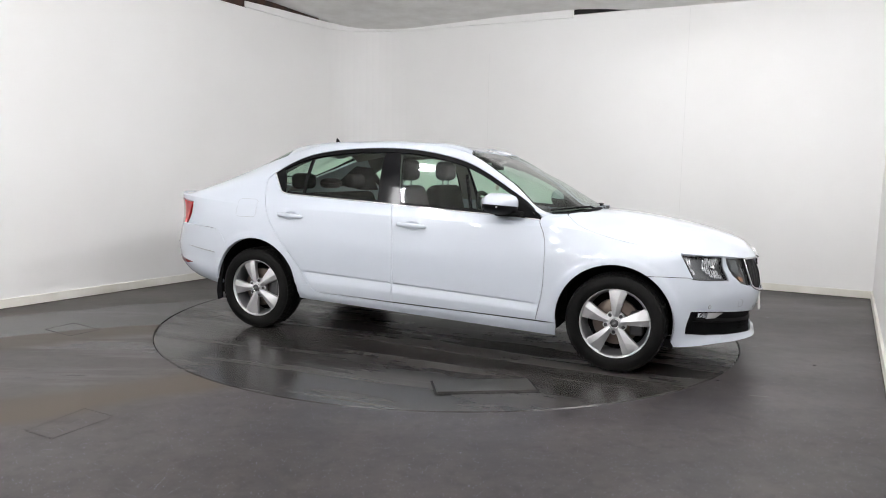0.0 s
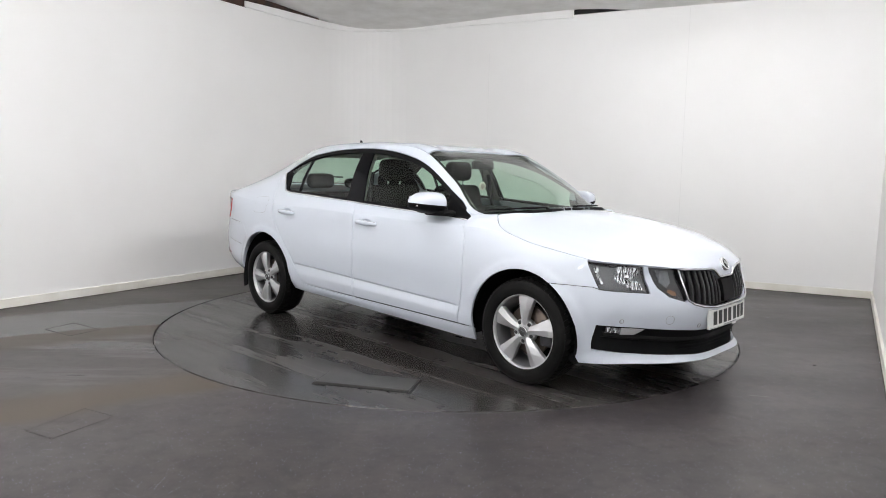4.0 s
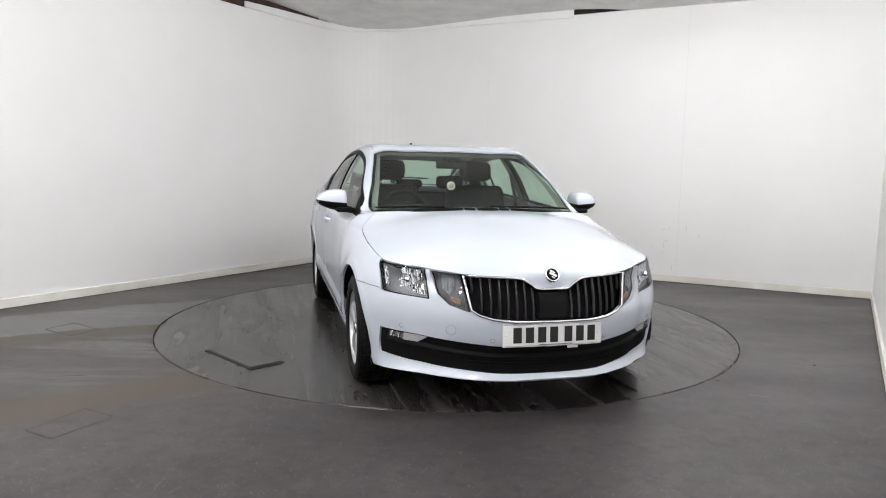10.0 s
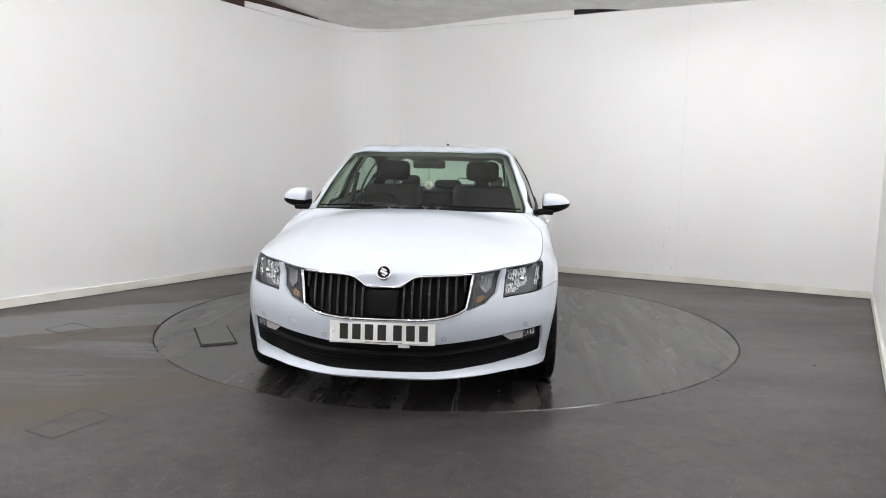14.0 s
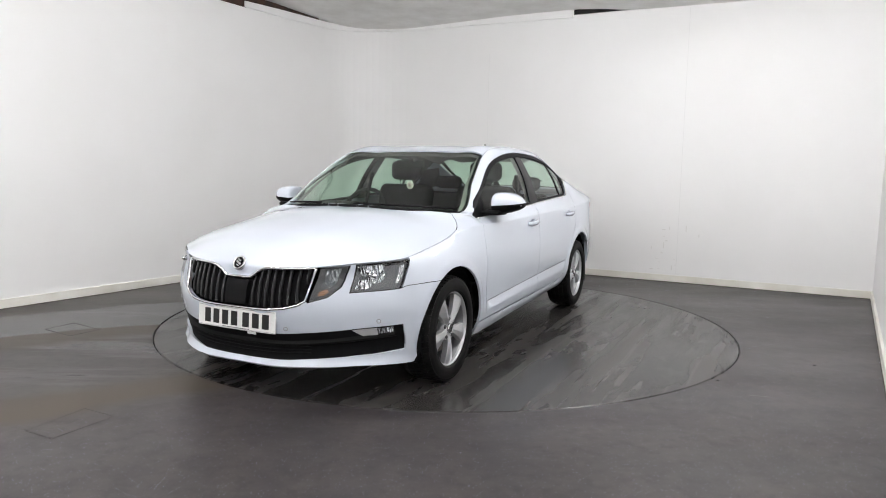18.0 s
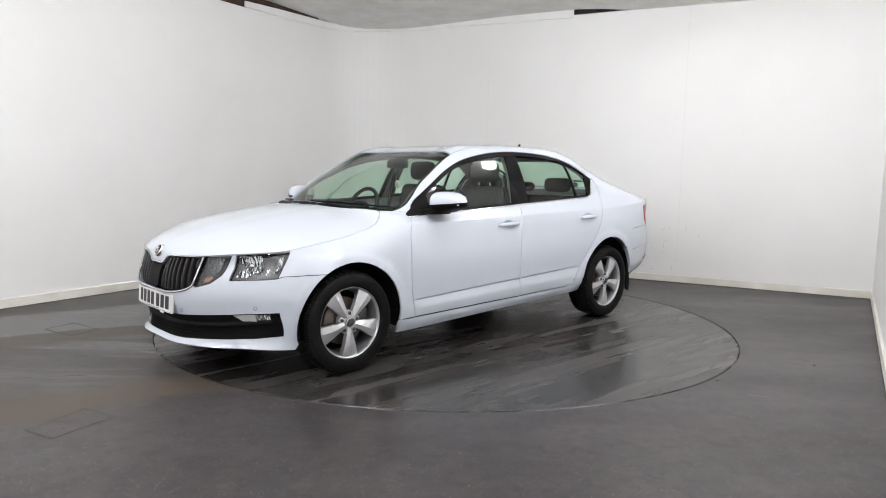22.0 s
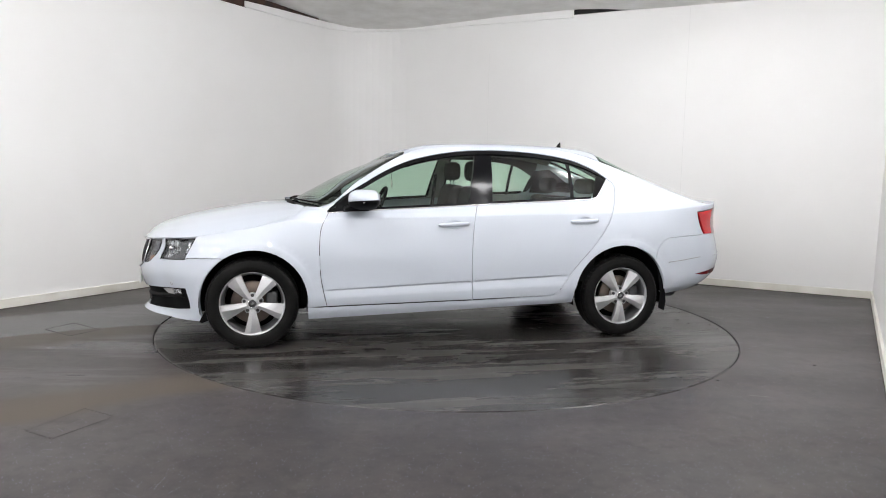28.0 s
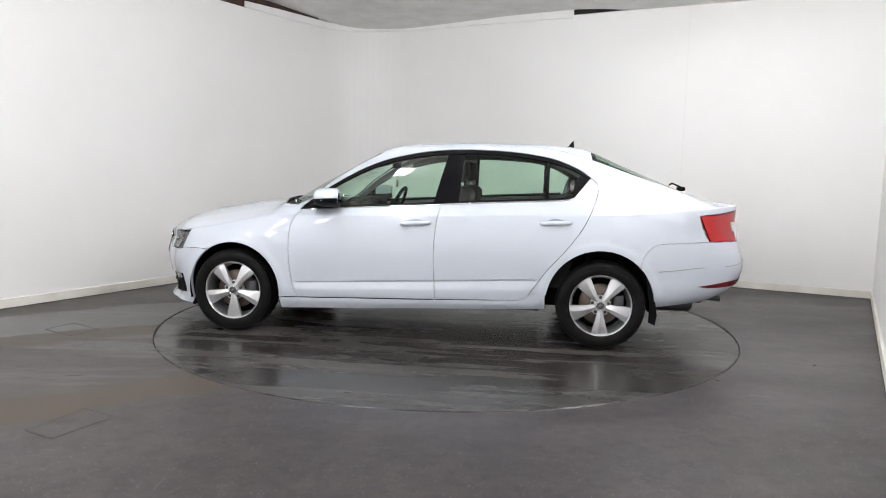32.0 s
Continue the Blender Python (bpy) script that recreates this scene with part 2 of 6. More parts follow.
def tube(path, r, sides=8, closed=False):
    """A round bar along a polyline."""
    bm = bmesh.new()
    pts = [Vector(q) for q in path]
    rings = []
    for i, q in enumerate(pts):
        a = pts[i - 1] if (i > 0 or closed) else q
        b = pts[(i + 1) % len(pts)] if (i < len(pts) - 1 or closed) else q
        d = (b - a).normalized()
        s = d.cross(Vector((0.13, 0.21, 1))).normalized()
        t = d.cross(s)
        rings.append([bm.verts.new(q + r * (math.cos(2 * math.pi * k / sides) * s + math.sin(2 * math.pi * k / sides) * t)) for k in range(sides)])
    n = len(rings)
    for i in range(n if closed else n - 1):
        a, b = rings[i], rings[(i + 1) % n]
        for k in range(sides):
            bm.faces.new((a[k], a[(k + 1) % sides], b[(k + 1) % sides], b[k]))
    if not closed:
        bm.faces.new(rings[0][::-1])
        bm.faces.new(rings[-1])
    bmesh.ops.recalc_face_normals(bm, faces=bm.faces[:])
    return bm


def extrude_polygon(pts, depth, axis="y", bevel=0.0):
    """A flat polygon given in the plane across the axis, made solid over the depth."""
    bm = bmesh.new()
    place = {"y": lambda a, b, c: (a, c, b), "x": lambda a, b, c: (c, a, b), "z": lambda a, b, c: (a, b, c)}[axis]
    lo = [bm.verts.new(place(a, b, 0)) for a, b in pts]
    f = bm.faces.new(lo)
    r = bmesh.ops.extrude_face_region(bm, geom=[f])
    d = Vector(place(0, 0, depth))
    for v in r["geom"]:
        if isinstance(v, bmesh.types.BMVert):
            v.co += d
    bmesh.ops.recalc_face_normals(bm, faces=bm.faces[:])
    if bevel:
        bmesh.ops.bevel(bm, geom=bm.edges[:], offset=bevel, segments=2, affect="EDGES", profile=0.5)
    return bm


# ---------------------------------------------------------------- the bay: floor, walls, ceiling
DIR = Vector((0.5062, 0.8624, 0))        # along the side walls
NOR = Vector((0.8624, -0.5062, 0))       # from the wash-side wall across the bay
LEFT_P = Vector((-2.989, 1.317, 0))
FAR_P, FAR_D = Vector((3.118, 2.037, 0)), Vector((0.8905, -0.4550, 0))
RIGHT_P = Vector((3.534, -0.073, 0))
WALL_H = 3.13


def meet(p, d, q, e):
    """Where two lines of the plan cross."""
    k = ((q.x - p.x) * e.y - (q.y - p.y) * e.x) / (d.x * e.y - d.y * e.x)
    return p + k * d


C_FAR_LEFT = meet(LEFT_P, DIR, FAR_P, FAR_D)
C_FAR_RIGHT = meet(RIGHT_P, DIR, FAR_P, FAR_D)
BACK_L = LEFT_P - DIR * 8.0
BACK_R = meet(BACK_L, NOR, RIGHT_P, DIR)


def rounded_corner(a, c, b, reach, n=14):
    """Plan points from a towards b round the corner c."""
    p0 = c + (a - c).normalized() * reach
    p2 = c + (b - c).normalized() * reach
    return [p0.lerp(c, k / n).lerp(c.lerp(p2, k / n), k / n) for k in range(n + 1)]


def wall_strip(pts, z0, z1, thick, out_sign):
    """A wall of even thickness along plan points; the inner face runs on the points."""
    bm = bmesh.new()
    rows = []
    for i, q in enumerate(pts):
        a, b = pts[max(i - 1, 0)], pts[min(i + 1, len(pts) - 1)]
        d = (b - a).normalized()
        nrm = Vector((-d.y, d.x, 0)) * out_sign
        o = q + nrm * thick
        rows.append([bm.verts.new((q.x, q.y, z0)), bm.verts.new((q.x, q.y, z1)), bm.verts.new((o.x, o.y, z1)), bm.verts.new((o.x, o.y, z0))])
    for a, b in zip(rows, rows[1:]):
        for k in range(4):
            bm.faces.new((a[k], a[(k + 1) % 4], b[(k + 1) % 4], b[k]))
    bm.faces.new(rows[0])
    bm.faces.new(rows[-1][::-1])
    bmesh.ops.recalc_face_normals(bm, faces=bm.faces[:])
    return bm


curve = rounded_corner(BACK_L, C_FAR_LEFT, C_FAR_RIGHT, 0.85)
left_line = [BACK_L] + curve[:8]
far_line = curve[7:] + [C_FAR_RIGHT]


def build_bay():
    fl = bmesh.new()
    ring = [fl.verts.new((TABLE_R * 1.0040 * math.cos(a), TABLE_Y + TABLE_R * 1.0040 * math.sin(a), 0)) for a in np.linspace(0, 2 * math.pi, 160, endpoint=False)]
    outer = [fl.verts.new((14 * math.cos(a), 14 * math.sin(a), 0)) for a in np.linspace(0, 2 * math.pi, 160, endpoint=False)]
    for k in range(160):
        j = (k + 1) % 160
        fl.faces.new((ring[k], outer[k], outer[j], ring[j]))
    low = [fl.verts.new((v.co.x, v.co.y, -0.05)) for v in ring]
    for k in range(160):
        j = (k + 1) % 160
        fl.faces.new((ring[j], low[j], low[k], ring[k]))
    bmesh.ops.recalc_face_normals(fl, faces=fl.faces[:])
    floor = mesh_object("floor", fl, M["floor"])
    tagged(floor, "dark grey glitter vinyl floor with damp brown stains", "floor", kind="structure")
    if floor.data.polygons[0].normal.z < 0:
        floor.data.flip_normals()
    pit = bmesh.new()
    bmesh.ops.create_circle(pit, cap_ends=True, segments=96, radius=TABLE_R * 1.01, matrix=Matrix.Translation((0, TABLE_Y, -0.05)))
    tagged(mesh_object("turntable_pit", pit, M["gap"]), "dark gap round the turntable in the floor", "floor", kind="structure")

    # wall_back is unseen: added in white to close the bay and bounce light forward
    for name, line, lab in (("wall_left", left_line, "white painted wall with a rounded corner"), ("wall_far", far_line, "white painted board wall with faint vertical joints"),
                            ("wall_right", [C_FAR_RIGHT, BACK_R], "white painted wall close beside the camera"), ("wall_back", [BACK_R, BACK_L], "unseen plain white wall, added to close the bay and bounce light")):
        tagged(mesh_object(name, wall_strip(line, 0, WALL_H, 0.12, 1), M["wall"]), lab, "wall", kind="structure")
        inner = wall_strip(line, 0.0, 0.082, 0.018, -1)
        tagged(mesh_object("baseboard_" + name[5:], inner, M["skirt"]), "off-white painted skirting board with scuffs", "baseboard", kind="structure")
        gap_line = wall_strip(line, 0.0, 0.007, 0.023, -1)
        tagged(mesh_object("trim", gap_line, M["shadow_gap"]), "thin dark strip for the shadow gap under the skirting board", "trim", kind="structure")
    # ceiling boards, sagging towards the camera's side wall
    c = bmesh.new()
    low, high = [], []
    for i in range(27):
        across = -0.5 + 7.2 * i / 26
        k = min(1.0, max(0.0, (across - 3.1) / 0.75))
        z = 3.192 - 0.066 * k * k * (3 - 2 * k) - 0.012 * max(0.0, across - 3.8)
        corner = min(1.0, max(0.0, (2.2 - across) / 1.4))
        for rows, dz in ((low, 0.0), (high, 0.1)):
            row = []
            for e in (-9.0, -4.0, 0.0, 1.6, 2.4, 3.0, 3.6, 4.2):
                q = LEFT_P + NOR * across + DIR * e
                row.append(c.verts.new((q.x, q.y, z + dz - 0.04 * corner * min(1.0, max(0.0, (e - 1.6) / 1.4)))))
            rows.append(row)
    for rows in (low, high):
        for p, q in zip(rows, rows[1:]):
            for k in range(7):
                c.faces.new((p[k], p[k + 1], q[k + 1], q[k]))
    rim = [r[0] for r in low] + low[-1][1:] + [r[-1] for r in low[-2::-1]] + low[0][-2:0:-1]
    rim_up = [r[0] for r in high] + high[-1][1:] + [r[-1] for r in high[-2::-1]] + high[0][-2:0:-1]
    for k in range(len(rim)):
        j = (k + 1) % len(rim)
        c.faces.new((rim[k], rim[j], rim_up[j], rim_up[k]))
    bmesh.ops.recalc_face_normals(c, faces=c.faces[:])
    tagged(mesh_object("ceiling", c, M["ceiling"]), "mottled grey ceiling boards", "ceiling", kind="structure")


build_bay()


def build_turntable():
    t = new("turntable")
    tagged(t, "round wet dark turntable set flush in the floor", "turntable")
    bm = bmesh.new()
    prof = [(0, 0), (TABLE_R - 0.008, 0), (TABLE_R, -0.004), (TABLE_R, -0.04)]
    rings = []
    seg = 192
    cen = bm.verts.new((0, 0, 0))
    for r, z in prof[1:]:
        rings.append([bm.verts.new((r * math.cos(2 * math.pi * k / seg), r * math.sin(2 * math.pi * k / seg), z)) for k in range(seg)])
    for k in range(seg):
        j = (k + 1) % seg
        bm.faces.new((cen, rings[0][k], rings[0][j]))
        for a, b in zip(rings, rings[1:]):
            bm.faces.new((a[k], b[k], b[j], a[j]))
    bmesh.ops.recalc_face_normals(bm, faces=bm.faces[:])
    part("deck", bm, M["table"], t, smooth=False)
    # the access hatch in the deck
    hatch = part("hatch_frame", box_bm(-0.293, 0.293, -0.123, 0.123, -0.012, 0.003), M["gap"], t, "dark slot round the hatch", False)
    plate = part("hatch_plate", box_bm(-0.279, 0.279, -0.109, 0.109, -0.01, 0.013, 0.004), M["hatch"], t, "raised dark metal hatch plate", False)
    for o in (hatch, plate):
        o.matrix_basis = Matrix.Translation((CAR_X, CAR_Y, 0)) @ pose(0.734, -1.50, 0, 0, 0, 30)
    return t


turntable = build_turntable()


# ---------------------------------------------------------------- the car's skin: one net of feature lines
# x forward from mid-wheelbase, y to the car's left, z up from the ground.
def lerp_table(x, table):
    xs = [a for a, _ in table]
    ys = [b for _, b in table]
    if xs[0] > xs[-1]:
        xs, ys = xs[::-1], ys[::-1]
    return float(np.interp(x, xs, ys))


# plan shape of the nose and tail, as shares of length and half-width
NOSE_X = [1.0, 0.985, 0.905, 0.815, 0.735, 0.63, 0.515, 0.34, 0.0]
NOSE_Y = [0.0, 0.289, 0.478, 0.610, 0.694, 0.818, 0.905, 0.965, 1.0]
TAIL_X = [0.0, 0.27, 0.50, 0.70, 0.86, 0.96, 1.0]
TAIL_Y = [1.0, 0.975, 0.93, 0.855, 0.70, 0.42, 0.0]
SIDE_X = [1.10, 0.93, 0.86, 0.57, 0.28, -0.17, -0.60, -1.00, -1.29]
NOSE_AT, TAIL_AT = 1.30, -1.50
WIDE = [(1.30, 1.006), (0.86, 0.995), (0.28, 0.992), (-0.60, 0.994), (-1.29, 1.004), (-1.5, 1.0)]
# rows from the sill up: half-width, nose x, tail x, front height, rear height, side height at x=0 and its slope
ROWS = [
    (0.838, 2.150, -2.27, 0.194, 0.37, 0.226, -0.038),
    (0.880, 2.116, -2.34, 0.240, 0.41, 0.3025, -0.0295),
    (0.893, 2.120, -2.40, 0.320, 0.46, 0.370, -0.0367),
    (0.893, 2.150, -2.43, 0.395, 0.52, 0.4386, -0.047),
    (0.899, 2.172, -2.44, 0.490, 0.59, 0.54, -0.035),
    (0.902, 2.160, -2.41, 0.590, 0.70, 0.65, -0.025),
    (0.893, 2.138, -2.37, 0.665, 0.85, 0.765, -0.03),
]
# the shoulder: height and half-width along the side
SHOULDER_Z = [(1.30, 0.825), (1.10, 0.866), (0.93, 0.882), (0.57, 0.885), (-0.17, 0.905), (-0.60, 0.918), (-1.0, 0.925), (-1.29, 0.935), (-1.5, 0.945), (-1.76, 0.965), (-1.97, 0.985), (-2.15, 1.003), (-2.255, 1.017), (-2.325, 1.008), (-2.38, 0.988)]
SHOULDER_Y = [(1.30, 0.805), (1.10, 0.825), (0.93, 0.845), (0.57, 0.862), (-0.17, 0.870), (-1.0, 0.868), (-1.5, 0.855)]
HOOD_Z = [(2.13, 0.694), (2.115, 0.735), (2.06, 0.785), (1.99, 0.818), (1.93, 0.838), (1.84, 0.866), (1.74, 0.890), (1.60, 0.917), (1.42, 0.952), (1.30, 0.963), (1.10, 0.977)]
EDGE_Z = [(2.13, 0.648), (2.1176, 0.702), (2.06, 0.712), (1.99, 0.72), (1.84, 0.735), (1.70, 0.748), (1.60, 0.765), (1.42, 0.797), (1.30, 0.822)]
# greenhouse sections at the side stations: rows from the belt up to the middle of the roof
UPPER = {
    "hood_rear": ((0.93, 0.800, 0.925), (0.95, 0.750, 0.942), (0.965, 0.715, 0.950), (0.985, 0.670, 0.956), (1.085, 0.36, 0.972), (1.135, 0.0, 0.978)),
    "cowl": ((0.86, 0.785, 0.924), (0.865, 0.757, 0.943), (0.872, 0.742, 0.955), (0.895, 0.700, 0.957), (1.045, 0.38, 0.974), (1.095, 0.0, 0.979)),
    "screen": ((0.57, 0.800, 0.939), (0.575, 0.752, 1.045), (0.58, 0.700, 1.135), (0.605, 0.655, 1.152), (0.66, 0.35, 1.188), (0.675, 0.0, 1.196)),
    "header": ((0.28, 0.812, 0.956), (0.28, 0.735, 1.130), (0.28, 0.640, 1.285), (0.285, 0.590, 1.338), (0.225, 0.30, 1.366), (0.20, 0.0, 1.372)),
    "front_seat": ((-0.17, 0.822, 0.982), (-0.17, 0.736, 1.190), (-0.17, 0.618, 1.372), (-0.17, 0.562, 1.408), (-0.17, 0.30, 1.423), (-0.17, 0.0, 1.427)),
    "rear_seat": ((-0.60, 0.822, 1.006), (-0.60, 0.736, 1.200), (-0.60, 0.615, 1.378), (-0.60, 0.555, 1.414), (-0.60, 0.30, 1.429), (-0.60, 0.0, 1.434)),
    "quarter": ((-1.00, 0.815, 1.028), (-1.00, 0.738, 1.190), (-1.00, 0.640, 1.322), (-1.00, 0.555, 1.388), (-1.00, 0.30, 1.410), (-1.00, 0.0, 1.416)),
    "roof_end": ((-1.29, 0.805, 1.030), (-1.29, 0.760, 1.110), (-1.29, 0.710, 1.182), (-1.27, 0.550, 1.318), (-1.265, 0.30, 1.370), (-1.26, 0.0, 1.384)),
    "tail_0": ((-1.50, 0.805, 1.030), (-1.50, 0.760, 1.098), (-1.50, 0.690, 1.162), (-1.50, 0.560, 1.238), (-1.505, 0.30, 1.283), (-1.51, 0.0, 1.295)),
    "tail_1": ((-1.76, 0.790, 1.028), (-1.76, 0.735, 1.078), (-1.76, 0.655, 1.118), (-1.76, 0.560, 1.150), (-1.765, 0.30, 1.180), (-1.77, 0.0, 1.188)),
    "tail_2": ((-1.97, 0.770, 1.022), (-1.97, 0.710, 1.045), (-1.97, 0.640, 1.062), (-1.97, 0.560, 1.076), (-1.985, 0.30, 1.090), (-1.995, 0.0, 1.095)),
}


def control_net():
    cols = [("nose", k) for k in range(9)] + [("side", k) for k in range(9)] + [("tail", k) for k in range(7)]
    net = np.zeros((len(cols), 14, 3))
    names = ["", "hood_rear", "cowl", "screen", "header", "front_seat", "rear_seat", "quarter", "roof_end"]
    for c, (zone, k) in enumerate(cols):
        for r, (w, xf, xr, zf, zr, z0, slope) in enumerate(ROWS):
            if zone == "nose":
                x = NOSE_AT + (xf - NOSE_AT) * NOSE_X[k]
                s = min(1.0, NOSE_X[k] * 1.5)
                y = w * (1.006, 1.006, 1.006, 1.006, 1.006, 0.994, 0.982)[r] * NOSE_Y[k] * (1 + (0.045 * s if r == 0 else 0))
                z = (z0 + slope * NOSE_AT) * (1 - s) + (zf - (0.028 if r == 6 and k == 0 else 0)) * s
            elif zone == "side":
                x = SIDE_X[k]
                y, z = w * lerp_table(x, WIDE) * (1 - (0, 0, 0, 0, 0, 0.006, 0.012)[r] * (k == 0)), z0 + slope * x
            else:
                x = TAIL_AT + (xr - TAIL_AT) * TAIL_X[k]
                y = w * TAIL_Y[k]
                s = TAIL_X[k]
                z = (z0 + slope * TAIL_AT) * (1 - s) + zr * s
            net[c, r] = (x, y, z)
        # shoulder row and all above it
        if zone == "nose" or (zone == "side" and k == 0):
            x = NOSE_AT + (2.13 - NOSE_AT) * NOSE_X[k] if zone == "nose" else SIDE_X[0]
            y = 0.805 * [0, 0.31, 0.52, 0.67, 0.765, 0.885, 0.96, 0.99, 1.0][k] if zone == "nose" else 0.825
            ze = lerp_table(x, EDGE_Z) if zone == "nose" else 0.866
            zc = lerp_table(x, HOOD_Z)
            net[c, 7] = (x, y, ze)
            for r, share in zip(range(8, 14), (0.90, 0.80, 0.70, 0.58, 0.30, 0.0)):
                net[c, r] = (x, y * share, ze + (zc - ze) * (1 - share ** 2.6))
        elif zone == "side":
            x = SIDE_X[k]
            net[c, 7] = (x, lerp_table(x, SHOULDER_Y), lerp_table(x, SHOULDER_Z))
            for r, q in zip(range(8, 14), UPPER[names[k]]):
                net[c, r] = q
        elif k < 3:
            x = TAIL_AT + (-2.34 - TAIL_AT) * TAIL_X[k] if k else TAIL_AT
            x = (-1.50, -1.76, -1.97)[k]
            net[c, 7] = (x, 0.855 * (1.0, 0.985, 0.95)[k], lerp_table(x, SHOULDER_Z))
            for r, q in zip(range(8, 14), UPPER["tail_%d" % k]):
                net[c, r] = q
        else:
            x = (-2.14, -2.255, -2.325, -2.35)[k - 3]
            y = (0.745, 0.62, 0.37, 0.0)[k - 3]
            z = lerp_table(x, SHOULDER_Z)
            net[c, 7] = (x, y, z)
            for r, share in zip(range(8, 14), (0.92, 0.84, 0.76, 0.68, 0.36, 0.0)):
                net[c, r] = (x + 0.02 * (1 - share), y * share, z + (0.012 + 0.02 * (k == 3)) * (1 - share ** 2))
    return net


NET = control_net()
NC, NR = NET.shape[:2]
_d = np.linalg.norm(np.diff(NET[:, 3:7], axis=0), axis=2).mean(1)
U_KNOT = np.concatenate([[0], np.cumsum(np.maximum(_d, 0.05))])
_d = np.linalg.norm(np.diff(NET[10:18], axis=1), axis=2).mean(0)
V_KNOT = np.concatenate([[0], np.cumsum(np.maximum(_d, 0.05))])


def spline_basis(t, knots, kinks=()):
    """Weights of the control values for smooth interpolation at each t."""
    n = len(knots)
    h = np.diff(knots)
    t = np.clip(np.asarray(t, float), knots[0], knots[-1])
    i = np.clip(np.searchsorted(knots, t, "right") - 1, 0, n - 2)
    tan = np.zeros((n, n))
    for k in range(n):
        if k == 0:
            tan[0, 0], tan[0, 1] = -1 / h[0], 1 / h[0]
        elif k == n - 1:
            tan[k, k - 1], tan[k, k] = -1 / h[-1], 1 / h[-1]
        else:
            a, b = h[k - 1], h[k]
            tan[k, k - 1] -= b / (a * (a + b))
            tan[k, k] += b / (a * (a + b)) - a / (b * (a + b))
            tan[k, k + 1] += a / (b * (a + b))
    left, right = tan.copy(), tan.copy()
    for k, share in kinks:
        a, b = np.zeros(n), np.zeros(n)
        a[k - 1], a[k] = -1 / h[k - 1], 1 / h[k - 1]
        b[k], b[k + 1] = -1 / h[k], 1 / h[k]
        left[k] = (1 - share) * tan[k] + share * a
        right[k] = (1 - share) * tan[k] + share * b
    s = (t - knots[i]) / h[i]
    h00, h10 = 2 * s**3 - 3 * s**2 + 1, s**3 - 2 * s**2 + s
    h01, h11 = -2 * s**3 + 3 * s**2, s**3 - s**2
    m = np.zeros((len(t), n))
    rows = np.arange(len(t))
    m[rows, i] += h00
    m[rows, i + 1] += h01
    m += (h10 * h[i])[:, None] * right[i] + (h11 * h[i])[:, None] * left[i + 1]
    return m


ARCHES = ((1.332, 0.318, 0.353), (-1.332, 0.325, 0.369))     # x, z, radius of the wheel openings


HANDLES = ((-0.034, 0.846), (-1.018, 0.875))                # finger dishes behind the door handles


def dress(p):
    """Pressed detail on the flanks: lower crease, wheel-arch lips, shoulder line."""
    x, y, z = p[:, 0], p[:, 1], p[:, 2]
    out = np.zeros(len(p))
    on = np.clip((0.86 - x) / 0.04, 0, 1) * np.clip((x + 0.93) / 0.10, 0, 1) * (y > 0.7)
    zc = 0.4386 - 0.047 * x
    zb = 0.370 - 0.0367 * x
    q = zc - z
    fall = np.where(q < 0, 0, np.where(q < 0.010, -q / 0.010, -(1 - np.clip((q - 0.010) / np.maximum(zc - zb - 0.010, 0.01), 0, 1))))
    fall = np.where(z < zb, 0, fall)
    out += 0.012 * fall * on
    for ax, az, ar in ARCHES:
        r = np.hypot(x - ax, z - az)
        lip = np.clip((0.060 - (r - ar)) / 0.026, 0, 1) * (r > ar - 0.05) * np.clip((z - 0.30) / 0.10, 0, 1)
        out += 0.0065 * lip * (y > 0.6)
    q = 0.2976 - 0.0236 * x - z
    out += 0.011 * np.clip(q / 0.022, 0, 1) * np.clip((0.96 - x) / 0.05, 0, 1) * np.clip((x + 0.94) / 0.08, 0, 1) * (y > 0.6)
    for hx, hz in HANDLES:
        q = ((x - hx) / 0.062) ** 2 + ((z - hz) / 0.029) ** 2
        out -= 0.017 * np.clip(1 - q, 0, 1) ** 0.75 * (y > 0.6)
    p = p.copy()
    p[:, 1] += out
    return p


# the net goes on past the car's middle plane, mirrored, so that the two halves meet smoothly
_flip = np.array((1.0, -1.0, 1.0))
NET_FULL = np.concatenate([NET, NET[:, -2:-1] * _flip], axis=1)
NET_FULL = np.concatenate([NET_FULL[1:2] * _flip, NET_FULL, NET_FULL[-2:-1] * _flip], axis=0)
U_FULL = np.concatenate([[-U_KNOT[1]], U_KNOT, [2 * U_KNOT[-1] - U_KNOT[-2]]])
V_FULL = np.concatenate([V_KNOT, [2 * V_KNOT[-1] - V_KNOT[-2]]])


def skin(u, v, detail=True):
    u, v = np.clip(u, 0, U_KNOT[-1]), np.clip(v, 0, V_KNOT[-1])
    bu, bv = spline_basis(u, U_FULL), spline_basis(v, V_FULL, ((7, 0.6),))
    p = np.einsum("ni,nj,ijk->nk", bu, bv, NET_FULL, optimize=True)
    return dress(p) if detail else p


def skin_normal(u, v):
    e = 2e-3
    a = skin(np.minimum(u + e, U_KNOT[-1]), v) - skin(np.maximum(u - e, 0), v)
    b = skin(u, np.minimum(v + e, V_KNOT[-1])) - skin(u, np.maximum(v - e, 0))
    n = np.cross(a, b)
    n /= np.maximum(np.linalg.norm(n, axis=1), 1e-9)[:, None]
    return n


